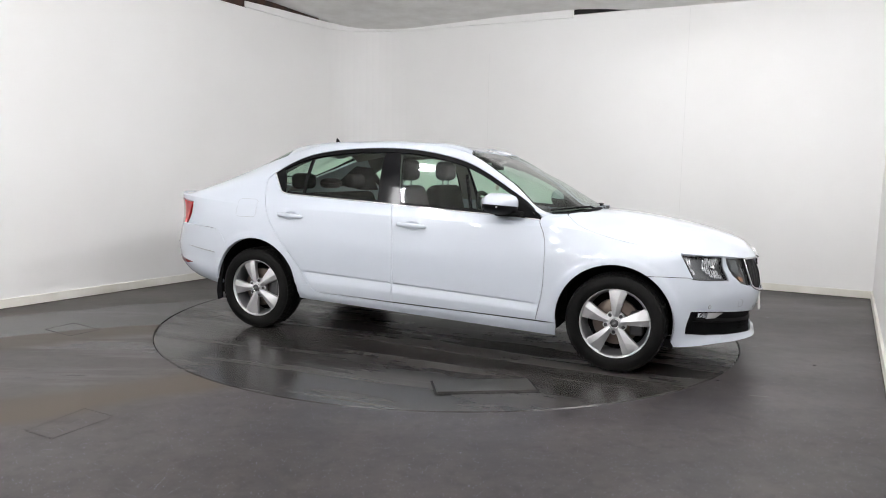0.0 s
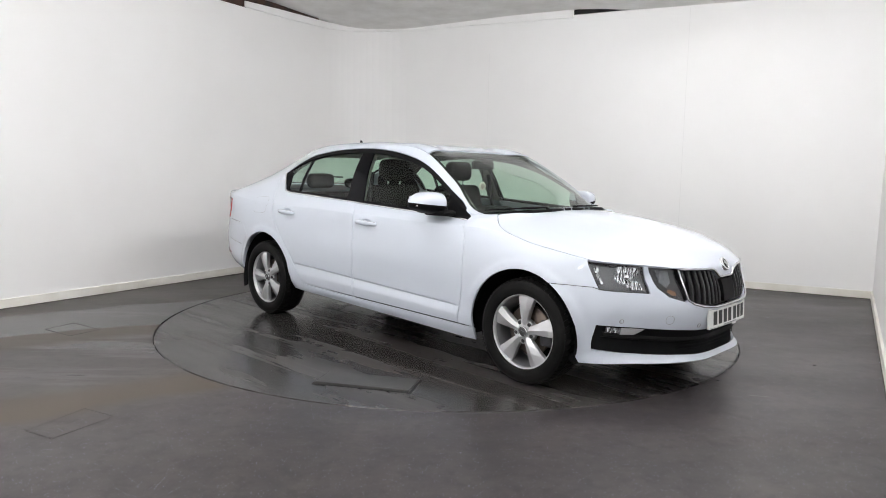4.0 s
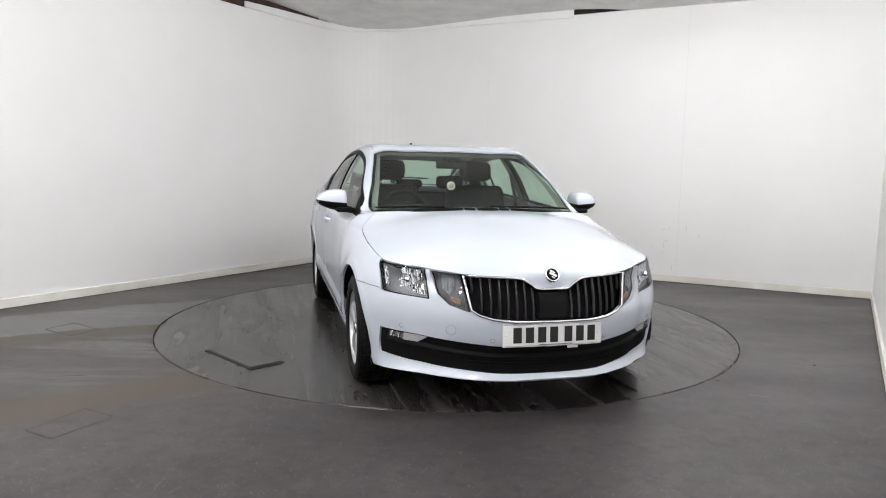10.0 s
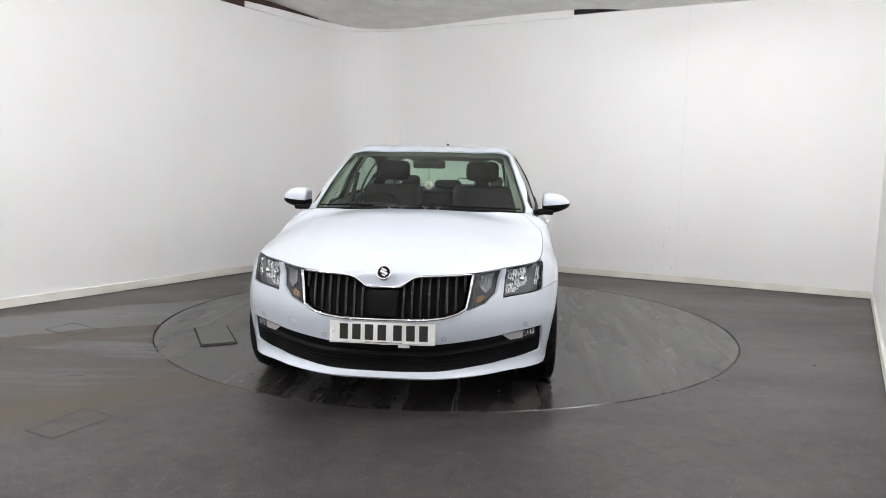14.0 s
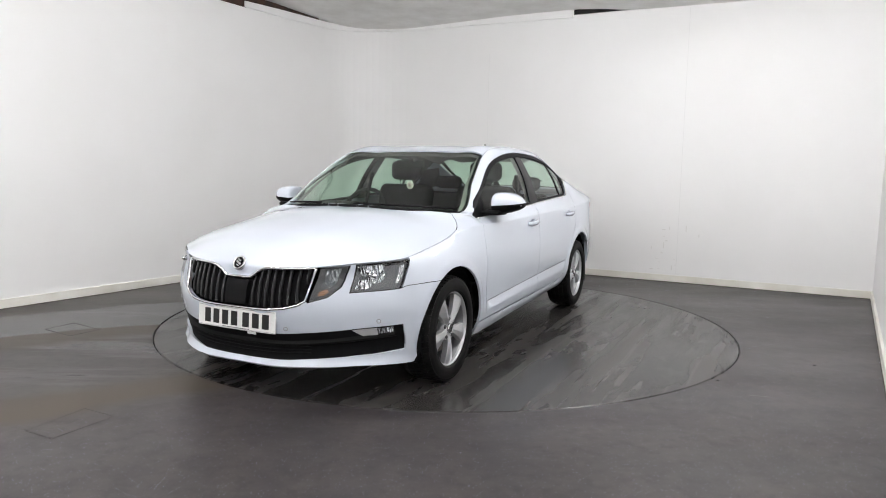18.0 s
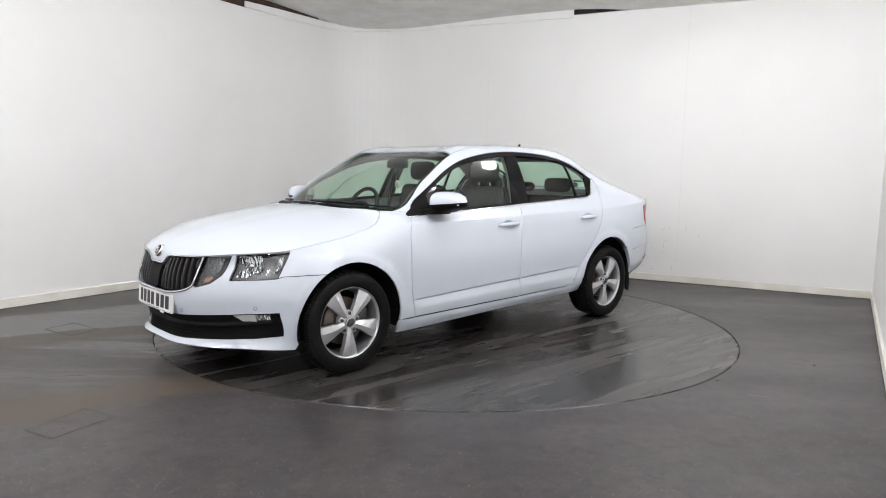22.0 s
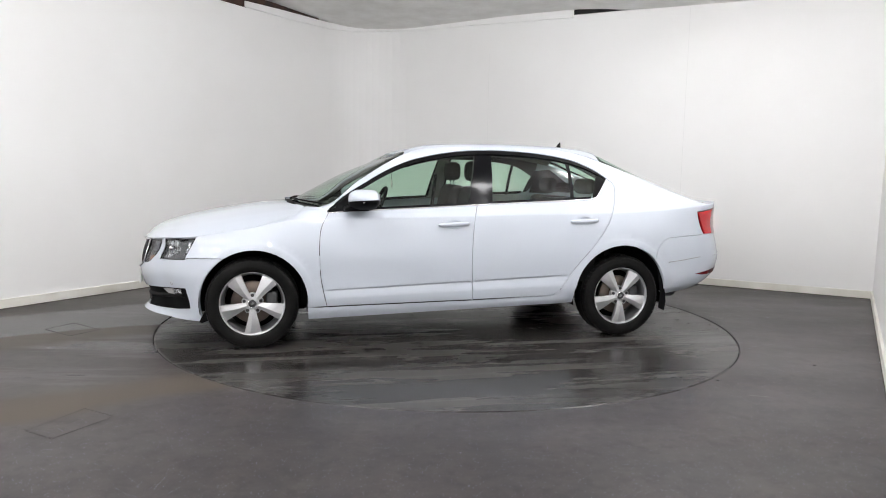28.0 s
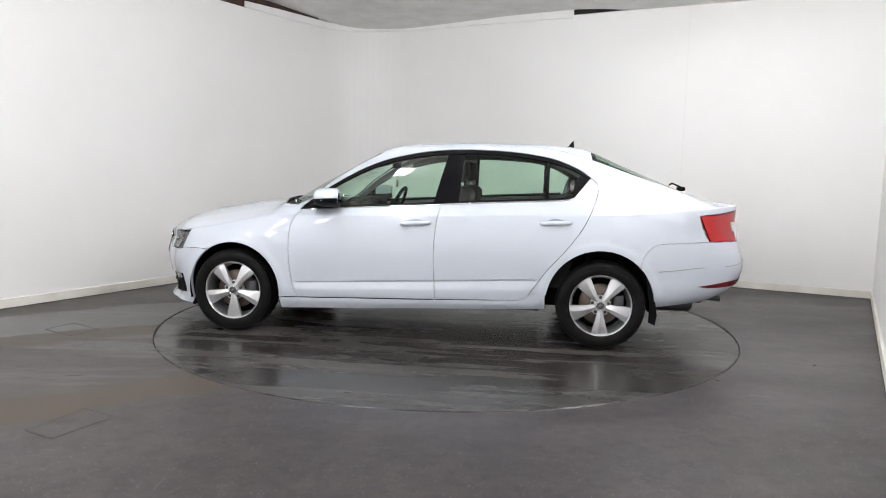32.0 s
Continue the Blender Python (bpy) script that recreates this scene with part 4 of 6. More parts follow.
# ---------------------------------------------------------------- wheels
def spoke_bm():
    """One blade, narrow at the hub and broad at the rim, flat with a bevelled flank; local z runs outwards, y to the outside."""
    bm = bmesh.new()
    rows = []
    for r, a, b, y in ((0.040, -0.019, 0.019, -0.004), (0.080, -0.025, 0.027, 0.003), (0.130, -0.037, 0.040, 0.004), (0.180, -0.050, 0.053, 0.000), (0.2075, -0.056, 0.059, -0.005)):
        ridge = a + (b - a) * (0.50 - 0.9 * (r - 0.04))
        rows.append([bm.verts.new(q) for q in ((a, y - 0.035, r), (a, y - 0.004, r), (a + 0.003, y - 0.001, r), (ridge, y + 0.006, r), (b, y - 0.009, r), (b, y - 0.035, r))])
    for p, q in zip(rows, rows[1:]):
        for k in range(6):
            bm.faces.new((p[k], p[(k + 1) % 6], q[(k + 1) % 6], q[k]))
    bm.faces.new(rows[0])
    bm.faces.new(rows[-1][::-1])
    bmesh.ops.recalc_face_normals(bm, faces=bm.faces[:])
    return bm


def tread_bm():
    """Rows of tread blocks round the tyre, as one piece."""
    bms = bmesh.new()
    n = 56
    for k in range(n):
        a = 2 * math.pi * k / n
        for y0, y1, sh in ((-0.096, -0.060, 0.0), (-0.054, -0.020, 0.3), (-0.016, 0.016, 0.6), (0.020, 0.054, 0.3), (0.060, 0.096, 0.0)):
            vs = []
            for rr in (0.296, 0.3085):
                for da in (-0.40, 0.40):
                    for y in (y0, y1):
                        an = a + (da + sh + (0.25 if y == y1 else 0)) * 2 * math.pi / n
                        drop = 0.010 * max(0, (abs(y) - 0.075) / 0.021)
                        vs.append(bms.verts.new(((rr - drop) * math.cos(an), y, (rr - drop) * math.sin(an))))
            for f in ((4, 5, 7, 6), (0, 4, 6, 2), (1, 3, 7, 5), (0, 1, 5, 4), (2, 6, 7, 3)):
                bms.faces.new([vs[i] for i in f])
    bmesh.ops.recalc_face_normals(bms, faces=bms.faces[:])
    return bms


def build_wheel(turn, front):
    """Wheel with its outer face towards +y; y = 0 is the middle of the tyre."""
    rim = lathe([(0.214, 0.080), (0.216, 0.087), (0.2165, 0.090), (0.213, 0.092), (0.2085, 0.089), (0.206, 0.080), (0.204, 0.072)], 72)
    w = part("wheel", rim, M["alloy"], car, "silver five-spoke alloy wheel")
    barrel = lathe([(0.2045, 0.073), (0.199, 0.060), (0.190, 0.030), (0.186, -0.04), (0.200, -0.09), (0.214, -0.092), (0.216, -0.088), (0.207, -0.08), (0.199, -0.03), (0.209, 0.06)], 72)
    part("rim_barrel", barrel, M["barrel"], w, "grey inner barrel of the rim")
    tyre = lathe([(0.212, -0.090), (0.222, -0.103), (0.245, -0.108), (0.270, -0.106), (0.290, -0.098), (0.298, -0.088), (0.302, -0.05), (0.303, 0.0), (0.302, 0.05), (0.298, 0.088), (0.290, 0.098),
                  (0.282, 0.1025), (0.278, 0.1045), (0.272, 0.1055), (0.258, 0.1085), (0.245, 0.109), (0.236, 0.1065), (0.228, 0.105), (0.222, 0.1035), (0.2165, 0.094), (0.212, 0.086)], 80)
    part("tyre", tyre, M["rubber"], w, "black road tyre")
    part("tread", tread_bm(), M["rubber"], w, smooth=False)
    hub = lathe([(0.0, 0.078), (0.030, 0.078), (0.052, 0.076), (0.066, 0.070), (0.070, 0.058), (0.070, 0.02)], 40)
    part("hub", hub, M["alloy"], w)
    cap = lathe([(0.0, 0.090), (0.020, 0.0895), (0.027, 0.087), (0.030, 0.080), (0.030, 0.07)], 32)
    part("hub_cap", cap, M["steel"], w, "dark grey hub cap with a silver emblem")
    part("cap_ring", lathe([(0.0245, 0.088), (0.026, 0.0905), (0.030, 0.089), (0.031, 0.082)], 32), M["chrome"], w)
    part("cap_emblem", merge([move(box_bm(-0.012, 0.012, 0.089, 0.0915, -0.003, 0.003), pose(0, 0, 0, 0, 35, 0)), move(box_bm(-0.009, 0.013, 0.089, 0.0915, 0.004, 0.009), pose(0, 0, 0, 0, 35, 0))]), M["badge"], w, smooth=False)
    sb = None
    for k in range(5):
        if sb is None:
            sb = part("spoke", spoke_bm(), M["alloy"], w, smooth=False)
            o = sb
        else:
            o = new("spoke", sb.data)
            o.parent = w
        o.matrix_basis = pose(0, 0, 0, 0, turn + 72 * k, 0) @ pose(0, 0.083, 0)
    pad = bolt = None
    for k in range(5):
        a = pose(0, 0, 0, 0, turn + 36 + 72 * k, 0)
        if pad is None:
            o = pad = part("bolt_seat", lathe([(0.0, 0.066), (0.011, 0.066), (0.014, 0.073), (0.018, 0.072), (0.019, 0.05)], 18), M["alloy"], w)
            b = bolt = part("bolt", lathe([(0.0, 0.081), (0.009, 0.081), (0.012, 0.078), (0.012, 0.06)], 6), M["steel"], w, "dark wheel bolt", False)
        else:
            o, b = new("bolt_seat", pad.data), new("bolt", bolt.data)
            o.parent = b.parent = w
        o.matrix_basis = a @ pose(0, 0.002, 0.056)
        b.matrix_basis = a @ pose(0, 0, 0.056)
    part("brake_disc", lathe([(0.05, 0.02), (0.142, 0.02), (0.144, 0.016), (0.144, -0.004), (0.05, -0.004)], 48), M["disc"], w, "rusty brake disc")
    part("brake_bell", lathe([(0.0, 0.035), (0.066, 0.035), (0.072, 0.03), (0.074, 0.015)], 32), M["disc"], w)
    part("wheel_back", lathe([(0.0, -0.055), (0.186, -0.055), (0.186, -0.06), (0.0, -0.06)], 32), M["liner"], w)
    cal = box_bm(-0.165, -0.085, -0.035, 0.042, -0.075, 0.075, 0.014)
    part("brake_caliper", cal, M["steel"], w, "dark brake caliper")
    return w


for x, side, turn in ((1.343, 1, 36), (1.343, -1, -4), (-1.343, 1, 36), (-1.343, -1, 20)):
    wheel = build_wheel(turn, x > 0)
    wheel.matrix_basis = Matrix.Translation((CAR_X, CAR_Y, 0)) @ pose(x, side * 0.775, 0.3085, 0, 0, 0 if side > 0 else 180)


def well_bm(which, mirror):
    """Dark lining of a wheel opening: an arch that runs inwards, closed at its inner end."""
    bm = bmesh.new()
    ax, az, ar = ARCHES[which]
    prev = None
    arcs = [(ax + (ar + 0.004) * math.cos(a), az + (ar + 0.004) * math.sin(a)) for a in np.linspace(radians(-13), radians(193), 26)]
    rows = []
    for y in (0.872, 0.80, 0.55):
        yy = y - (0.02 if y == 0.872 else 0)
        rows.append([bm.verts.new((x, -yy if mirror else yy, z)) for x, z in arcs])
    for a, b in zip(rows, rows[1:]):
        for k in range(len(arcs) - 1):
            bm.faces.new((a[k], a[k + 1], b[k + 1], b[k]))
    bm.faces.new(rows[-1])
    return bm


for which in (0, 1):
    for mirror in (False, True):
        cpart("wheel_arch_liner", well_bm(which, mirror), M["liner"], smooth=False)
for s in (1, -1):
    flap = extrude_polygon([(-1.640, 0.56), (-1.675, 0.49), (-1.702, 0.40), (-1.724, 0.26), (-1.714, 0.185), (-1.668, 0.205), (-1.674, 0.33), (-1.655, 0.44)], 0.012, "y")
    cpart("mud_flap", move(flap, Matrix.Translation((0, s * 0.855 - 0.006, 0))), M["plastic"], "black rubber mud flap behind the wheel", False)
    flap = extrude_polygon([(1.60, 0.235), (1.665, 0.235), (1.690, 0.185), (1.672, 0.178), (1.61, 0.20)], 0.10, "y")
    cpart("front_flap", move(flap, Matrix.Translation((0, s * 0.77 - 0.05, 0))), M["plastic"], "", False)

# underside
cpart("floor_pan", box_bm(-0.93, 0.95, -0.73, 0.73, 0.225, 0.30, 0.02), M["liner"], smooth=False)
cpart("engine_tray", box_bm(0.98, 1.95, -0.54, 0.54, 0.20, 0.26, 0.02), M["liner"], smooth=False)
cpart("rear_tray", box_bm(-2.1, -0.98, -0.54, 0.54, 0.30, 0.36, 0.02), M["liner"], smooth=False)
cpart("silencer", box_bm(-2.05, -1.75, 0.05, 0.50, 0.22, 0.34, 0.05, 3), M["steel"])
cpart("exhaust_pipe", tube([(0.9, 0.1, 0.20), (-0.9, 0.12, 0.22), (-1.7, 0.2, 0.26)], 0.03, 10), M["steel"])
cpart("exhaust_tip", tube([(-2.05, 0.46, 0.335), (-2.17, 0.48, 0.335), (-2.23, 0.485, 0.33)], 0.022, 12), M["steel"], "dark exhaust tail pipe")


# ---------------------------------------------------------------- nose: grille, lamps, plate, badge
def front_line(pts, offset=0.0, step=0.02):
    uv = np.array(on_skin("front", dense(pts, step)))
    p = skin(uv[:, 0], uv[:, 1])
    n = skin_normal(np.clip(uv[:, 0], 0.004, 9), uv[:, 1])
    n[n[:, 0] < 0] *= -1
    return p + n * offset


def mirrored(bm):
    for v in bm.verts:
        v.co.y = -v.co.y
    bmesh.ops.reverse_faces(bm, faces=bm.faces[:])
    return bm


def area_of(q):
    return float(np.sum(q[:, 0] * np.roll(q[:, 1], -1) - np.roll(q[:, 0], -1) * q[:, 1]))


def build_nose():
    g_low = [(a * 0.955, b + 0.016) for a, b in GRILLE_LOW]
    g_top = [(max(0, a * 0.955 - 0.0), b - 0.017) for a, b in GRILLE_TOP]
    back = outline(("front", GRILLE_LOW), ("front", GRILLE_TOP))
    grille = cpart("grille", skin_patch(back, 0.04, offset=-0.032, flange=0.0, centre=True), M["liner"], "black radiator grille with vertical blades in a chrome frame")
    edge = np.concatenate([front_line(GRILLE_LOW, 0.003, 0.03), front_line(GRILLE_TOP, 0.003, 0.03)])
    half = [tuple(q) for q in edge if q[1] > 0.004]
    run = [(edge[0][0], 0.0, edge[0][2])] + half + [(edge[-1][0], 0.0, edge[-1][2])] + [(x, -y, z) for x, y, z in half[::-1]]
    frame_bm = tube(run, 0.0068, 8, True)
    part("grille_frame", frame_bm, M["frame_chrome"], grille, "chrome grille surround")
    block = outline(("front", [(0.0, 0.506), (0.070, 0.507), (0.072, 0.632), (0.0, 0.630)]))
    part("grille_centre", skin_patch(block, 0.03, offset=-0.004, flange=0.03, centre=True, gap=0.0), M["plastic"], grille, "flat black centre block")
    tops = g_top[::-1]
    lows = g_low
    for k in range(8):
        y = 0.100 + k * 0.0425
        zt = float(np.interp(y, [a for a, _ in tops], [b for _, b in tops]))
        zl = float(np.interp(y, [a for a, _ in lows], [b for _, b in lows]))
        if y > lows[-1][0]:
            zl += (y - lows[-1][0]) / 0.03 * 0.16
        if zt - zl < 0.03:
            continue
        ends = front_line([(y, zl - 0.006), (y, zl + 0.03), (y, zt - 0.02), (y, zt + 0.010)], -0.012, 9.0)
        k0, k1 = ends[0], ends[-1]
        pts = [k0 + (k1 - k0) * j / 6 + np.array((0.010 * math.sin(math.pi * j / 6), 0, 0)) for j in range(7)]
        for s in (1, -1):
            bm = bmesh.new()
            rows = []
            for q in pts:
                rows.append([bm.verts.new((q[0] + dx, s * (q[1] + dy), q[2])) for dx, dy in ((-0.024, -0.006), (-0.006, -0.007), (0.0, -0.002), (0.0, 0.004), (-0.008, 0.008), (-0.024, 0.007))])
            for a, b in zip(rows, rows[1:]):
                for j in range(5):
                    bm.faces.new((a[j], a[j + 1], b[j + 1], b[j]))
            bmesh.ops.recalc_face_normals(bm, faces=bm.faces[:])
            part("blade", bm, M["blade"], grille)
    # lower intake
    intake = outline(("front", BLACK_TOP), ("front", BLACK_LOW))
    low = cpart("lower_intake", skin_patch(intake, 0.03, offset=-0.014, flange=0.0, centre=True, gap=-0.004), M["liner"], "matt black lower bumper intake")
    ledge = front_line([(0.0, 0.296), (0.30, 0.304), (0.45, 0.315), (0.62, 0.332), (0.755, 0.352)], 0.0, 0.03)
    full = [(q[0], -q[1], q[2]) for q in ledge[::-1]] + [tuple(q) for q in ledge[1:]]
    bm = bmesh.new()
    rows = [[bm.verts.new((q[0] + dx, q[1], q[2] + dz)) for dx, dz in ((-0.02, 0.030), (-0.002, 0.004), (-0.001, -0.003), (-0.02, -0.008))] for q in full]
    for a, b in zip(rows, rows[1:]):
        for j in range(3):
            bm.faces.new((a[j], a[j + 1], b[j + 1], b[j]))
    bmesh.ops.recalc_face_normals(bm, faces=bm.faces[:])
    part("intake_ledge", bm, M["intake"], low)
    for k in range(3):
        z = 0.250 + 0.017 * k
        pts = front_line([(0.0, z), (0.40, z + 0.012)], -0.006, 0.04)
        path = [(q[0], -q[1], q[2]) for q in pts[::-1]] + [tuple(q) for q in pts[1:]]
        part("intake_slat", tube(path, 0.0022, 6), M["liner"], low)
    fog = outline(("front", [(0.757, 0.403), (0.70, 0.397), (0.582, 0.385), (0.620, 0.347), (0.70, 0.352), (0.757, 0.360)]))
    fog_bowl = outline(("front", [(0.690, 0.392), (0.588, 0.382), (0.625, 0.351), (0.690, 0.355)]))
    fog_glass = outline(("front", [(0.757, 0.402), (0.690, 0.394), (0.690, 0.356), (0.757, 0.363)]))
    for m in (False, True):
        f = cpart("fog_lamp", skin_patch(fog, 0.02, offset=-0.010, flange=0.0, mirror=m, gap=0.0), M["gloss_black"], "fog lamp with a chrome wedge in the intake")
        part("chrome_wedge", skin_patch(fog_bowl, 0.02, offset=-0.003, flange=0.008, mirror=m, gap=0.0), M["fog_chrome"], f, "bright chrome wedge")
        part("fog_bulb_bowl", skin_patch(fog_glass, 0.02, offset=-0.006, flange=0.0, mirror=m, gap=0.004), M["ribbed"], f)
        g = part("fog_lens", skin_patch(fog_glass, 0.02, offset=-0.001, flange=0.0, mirror=m, gap=0.0), M["lens"], f)
        g.visible_shadow = False
    # head lamps
    hl = outline(("side", [(1.702, 0.745), (1.745, 0.675), (1.783, 0.604), (1.85, 0.597)]), ("front", [(0.70, 0.5935), (0.586, 0.586), (0.598, 0.724), (0.70, 0.738)]))
    c_in = outline(("front", [(0.60, 0.71), (0.655, 0.717), (0.70, 0.725), (0.715, 0.66), (0.70, 0.635), (0.655, 0.628), (0.640, 0.66), (0.61, 0.672)]))
    c_low = outline(("front", [(0.612, 0.648), (0.650, 0.652), (0.668, 0.622), (0.652, 0.604), (0.600, 0.600)]))
    ribs = outline(("side", [(1.738, 0.722), (1.757, 0.668), (1.784, 0.632), (1.797, 0.632), (1.772, 0.676), (1.760, 0.720)]))
    cl = outline(("front", [(0.568, 0.722), (0.543, 0.616), (0.50, 0.566), (0.416, 0.530), (0.453, 0.704)]))
    cl_r = outline(("front", [(0.545, 0.706), (0.528, 0.640), (0.500, 0.612), (0.474, 0.640), (0.480, 0.695)]))
    cl_a = outline(("front", [(0.490, 0.605), (0.500, 0.590), (0.480, 0.572), (0.455, 0.568), (0.458, 0.590)]))
    for m in (False, True):
        h = cpart("headlight", skin_patch(hl, 0.02, offset=-0.032, flange=0.0, mirror=m, gap=-0.003), M["lamp_black"], "clear headlight with a chrome reflector")
        part("reflector", skin_patch(c_in, 0.012, offset=-0.016, flange=0.016, mirror=m, gap=0.0), M["ribbed"], h, "bright faceted reflector")
        part("dip_reflector", skin_patch(c_low, 0.012, offset=-0.022, flange=0.012, mirror=m, gap=0.0), M["ribbed"], h)
        part("side_reflector", skin_patch(ribs, 0.012, offset=-0.018, flange=0.012, mirror=m, gap=0.0), M["ribbed"], h, "narrow bright side reflector")
        rimp = skin_patch(hl, 0.03, offset=-0.002, flange=0.03, mirror=m, gap=0.0005)
        keep = set()
        for f in rimp.faces:
            if any(e.is_boundary for e in f.edges):
                keep.add(f)
        bmesh.ops.delete(rimp, geom=[f for f in rimp.faces if f not in keep], context="FACES")
        part("headlight_rim", rimp, M["gloss_black"], h)
        bulb = bmesh.new()
        bmesh.ops.create_uvsphere(bulb, u_segments=16, v_segments=10, radius=0.015)
        move(bulb, Matrix.Translation((1.875, -0.672 if m else 0.672, 0.668)))
        part("bulb", bulb, M["chrome"], h)
        g = part("headlight_lens", skin_patch(hl, 0.03, offset=-0.001, flange=0.0, mirror=m, gap=0.001), M["lens"], h, "clear lens")
        g.visible_shadow = False
        c = cpart("corner_lamp", skin_patch(cl, 0.02, offset=-0.022, flange=0.0, mirror=m, gap=-0.003), M["corner_black"], "smoked corner lamp beside the grille")
        part("corner_reflector", skin_patch(cl_r, 0.012, offset=-0.012, flange=0.012, mirror=m, gap=0.0), M["ribbed_dark"], c)
        part("indicator", skin_patch(cl_a, 0.012, offset=-0.014, flange=0.01, mirror=m, gap=0.0), M["amber_dim"], c, "amber indicator")
        g = part("corner_lens", skin_patch(cl, 0.03, offset=-0.001, flange=0.0, mirror=m, gap=0.001), M["lens"], c)
        g.visible_shadow = False
    # plate with plain bars for its characters
    def bent(x0, x1, y0, y1, z0, z1, steps):
        """A thin slab across the nose, bowed back towards its ends."""
        bm = bmesh.new()
        tilt = Matrix.Translation((2.170, 0, 0.4255)) @ pose(0, 0, 0, 0, -3, 0)
        rows = []
        for k in range(steps + 1):
            y = y0 + (y1 - y0) * k / steps
            dx = -0.17 * y * y
            rows.append([bm.verts.new(tilt @ Vector((x + dx, y, z))) for x, z in ((x0, z0), (x1, z0), (x1, z1), (x0, z1))])
        for p, q in zip(rows, rows[1:]):
            for k in range(4):
                bm.faces.new((p[k], p[(k + 1) % 4], q[(k + 1) % 4], q[k]))
        bm.faces.new(rows[0])
        bm.faces.new(rows[-1])
        bmesh.ops.recalc_face_normals(bm, faces=bm.faces[:])
        return bm

    plate = cpart("number_plate", bent(-0.005, 0.007, -0.26, 0.26, -0.0565, 0.0565, 12), M["plate"], "white number plate with plain black bars", False)
    part("plate_border", merge([bent(0.006, 0.0078, -0.256, 0.256, z - 0.0012, z + 0.0012, 12) for z in (-0.0525, 0.0525)]), M["paint_edge"], plate, smooth=False)
    for y in (-0.188, -0.125, -0.062, 0.001, 0.078, 0.141, 0.204):
        part("character_bar", bent(0.006, 0.0085, y - 0.021, y + 0.021, -0.038, 0.038, 1), M["ink"], plate, smooth=False)
    part("maker_line", bent(0.006, 0.0083, -0.08, 0.10, -0.0495, -0.047, 4), M["ink"], plate, smooth=False)
    for y in (-0.243, 0.243):
        part("plate_screw", move(lathe([(0.0, 0.003), (0.006, 0.002), (0.008, 0.0)], 12), Matrix.Translation((2.167, y, 0.4255)) @ pose(0, 0, 0, 0, 0, -90)), M["plate"], plate)
    cpart("plate_sticker", move(box_bm(-0.001, 0.002, 0.08, 0.135, -0.012, 0.0), Matrix.Translation((2.165, 0, 0.364))), M["plate"], "small white sticker under the plate", False)
    # badge on the nose of the bonnet
    at = Matrix.Translation((2.131, 0, 0.714)) @ pose(0, 0, 0, 0, -30, 0) @ pose(0, 0, 0, 0, 0, -90) @ Matrix.Diagonal((0.9, 1.0, 0.9, 1.0))
    b = cpart("badge", move(lathe([(0.0, 0.006), (0.032, 0.005), (0.036, 0.003), (0.036, -0.014)], 40), at), M["gloss_black"], "round chrome badge on the bonnet")
    part("badge_ring", move(lathe([(0.033, 0.004), (0.036, 0.008), (0.041, 0.007), (0.044, 0.0), (0.044, -0.014)], 40), at), M["chrome"], b)
    part("badge_shape", move(merge([move(box_bm(-0.024, 0.020, 0.004, 0.009, -0.008, 0.006, 0.001), pose(0, 0, 0, 0, -28, 0)), move(box_bm(-0.010, 0.022, 0.004, 0.009, 0.009, 0.018, 0.001), pose(0, 0, 0, 0, -28, 0)),
                                     move(box_bm(-0.020, 0.002, 0.004, 0.009, -0.020, -0.012, 0.001), pose(0, 0, 0, 0, -28, 0))]), at), M["badge"], b, smooth=False)
    # parking sensors and tow cover
    for y, z in ((0.298, 0.394), (-0.298, 0.394), (0.700, 0.432), (-0.700, 0.432)):
        q = front_line([(abs(y), z), (abs(y) + 0.005, z)], 0.0)[0]
        n = front_line([(abs(y), z), (abs(y) + 0.005, z)], 0.05)[0] - q
        d = Vector((n[0], n[1] * (1 if y > 0 else -1), n[2])).normalized()
        m = Matrix.Translation((q[0], q[1] * (1 if y > 0 else -1), q[2])) @ d.to_track_quat("Y", "Z").to_matrix().to_4x4()
        s = cpart("parking_sensor", move(lathe([(0.0, 0.002), (0.008, 0.0018), (0.0095, 0.0)], 20), m), M["paint"], "round white parking sensor")
        part("sensor_ring", move(lathe([(0.009, 0.0), (0.0095, 0.003), (0.012, 0.0028), (0.0125, 0.0)], 20), m), M["paint_edge"], s)
    q = front_line([(0.488, 0.436), (0.495, 0.436)], 0.0)[0]
    n = front_line([(0.488, 0.436), (0.495, 0.436)], 0.05)[0] - q
    m = Matrix.Translation((q[0], -q[1], q[2])) @ Vector((n[0], -n[1], n[2])).normalized().to_track_quat("Y", "Z").to_matrix().to_4x4()
    t = cpart("tow_eye_cover", move(lathe([(0.0, 0.0012), (0.022, 0.001), (0.0235, -0.004)], 28), m), M["paint"], "round tow eye cover", False)
    part("cover_gap", move(lathe([(0.0236, 0.0002), (0.0262, 0.0006)], 28), m), M["paint_edge"], t)


M["paint_edge"] = mat("shut_line", (0.30, 0.31, 0.32), 0.5)
M["blade"] = mat("blade_black", (0.016, 0.016, 0.017), 0.22, spec=0.5)
M["frame_chrome"] = mat("grille_chrome", (0.62, 0.62, 0.64), 0.14, metal=1.0)
M["intake"] = mat("intake_black", (0.007, 0.007, 0.007), 0.6, spec=0.12)
M["fog_chrome"] = mat("fog_chrome", (0.88, 0.89, 0.91), 0.25, metal=0.6)
M["corner_black"] = mat("corner_housing", (0.05, 0.05, 0.053), 0.3, metal=0.6)
M["lamp_black"] = mat("lamp_housing", (0.17, 0.172, 0.178), 0.28, metal=0.75)
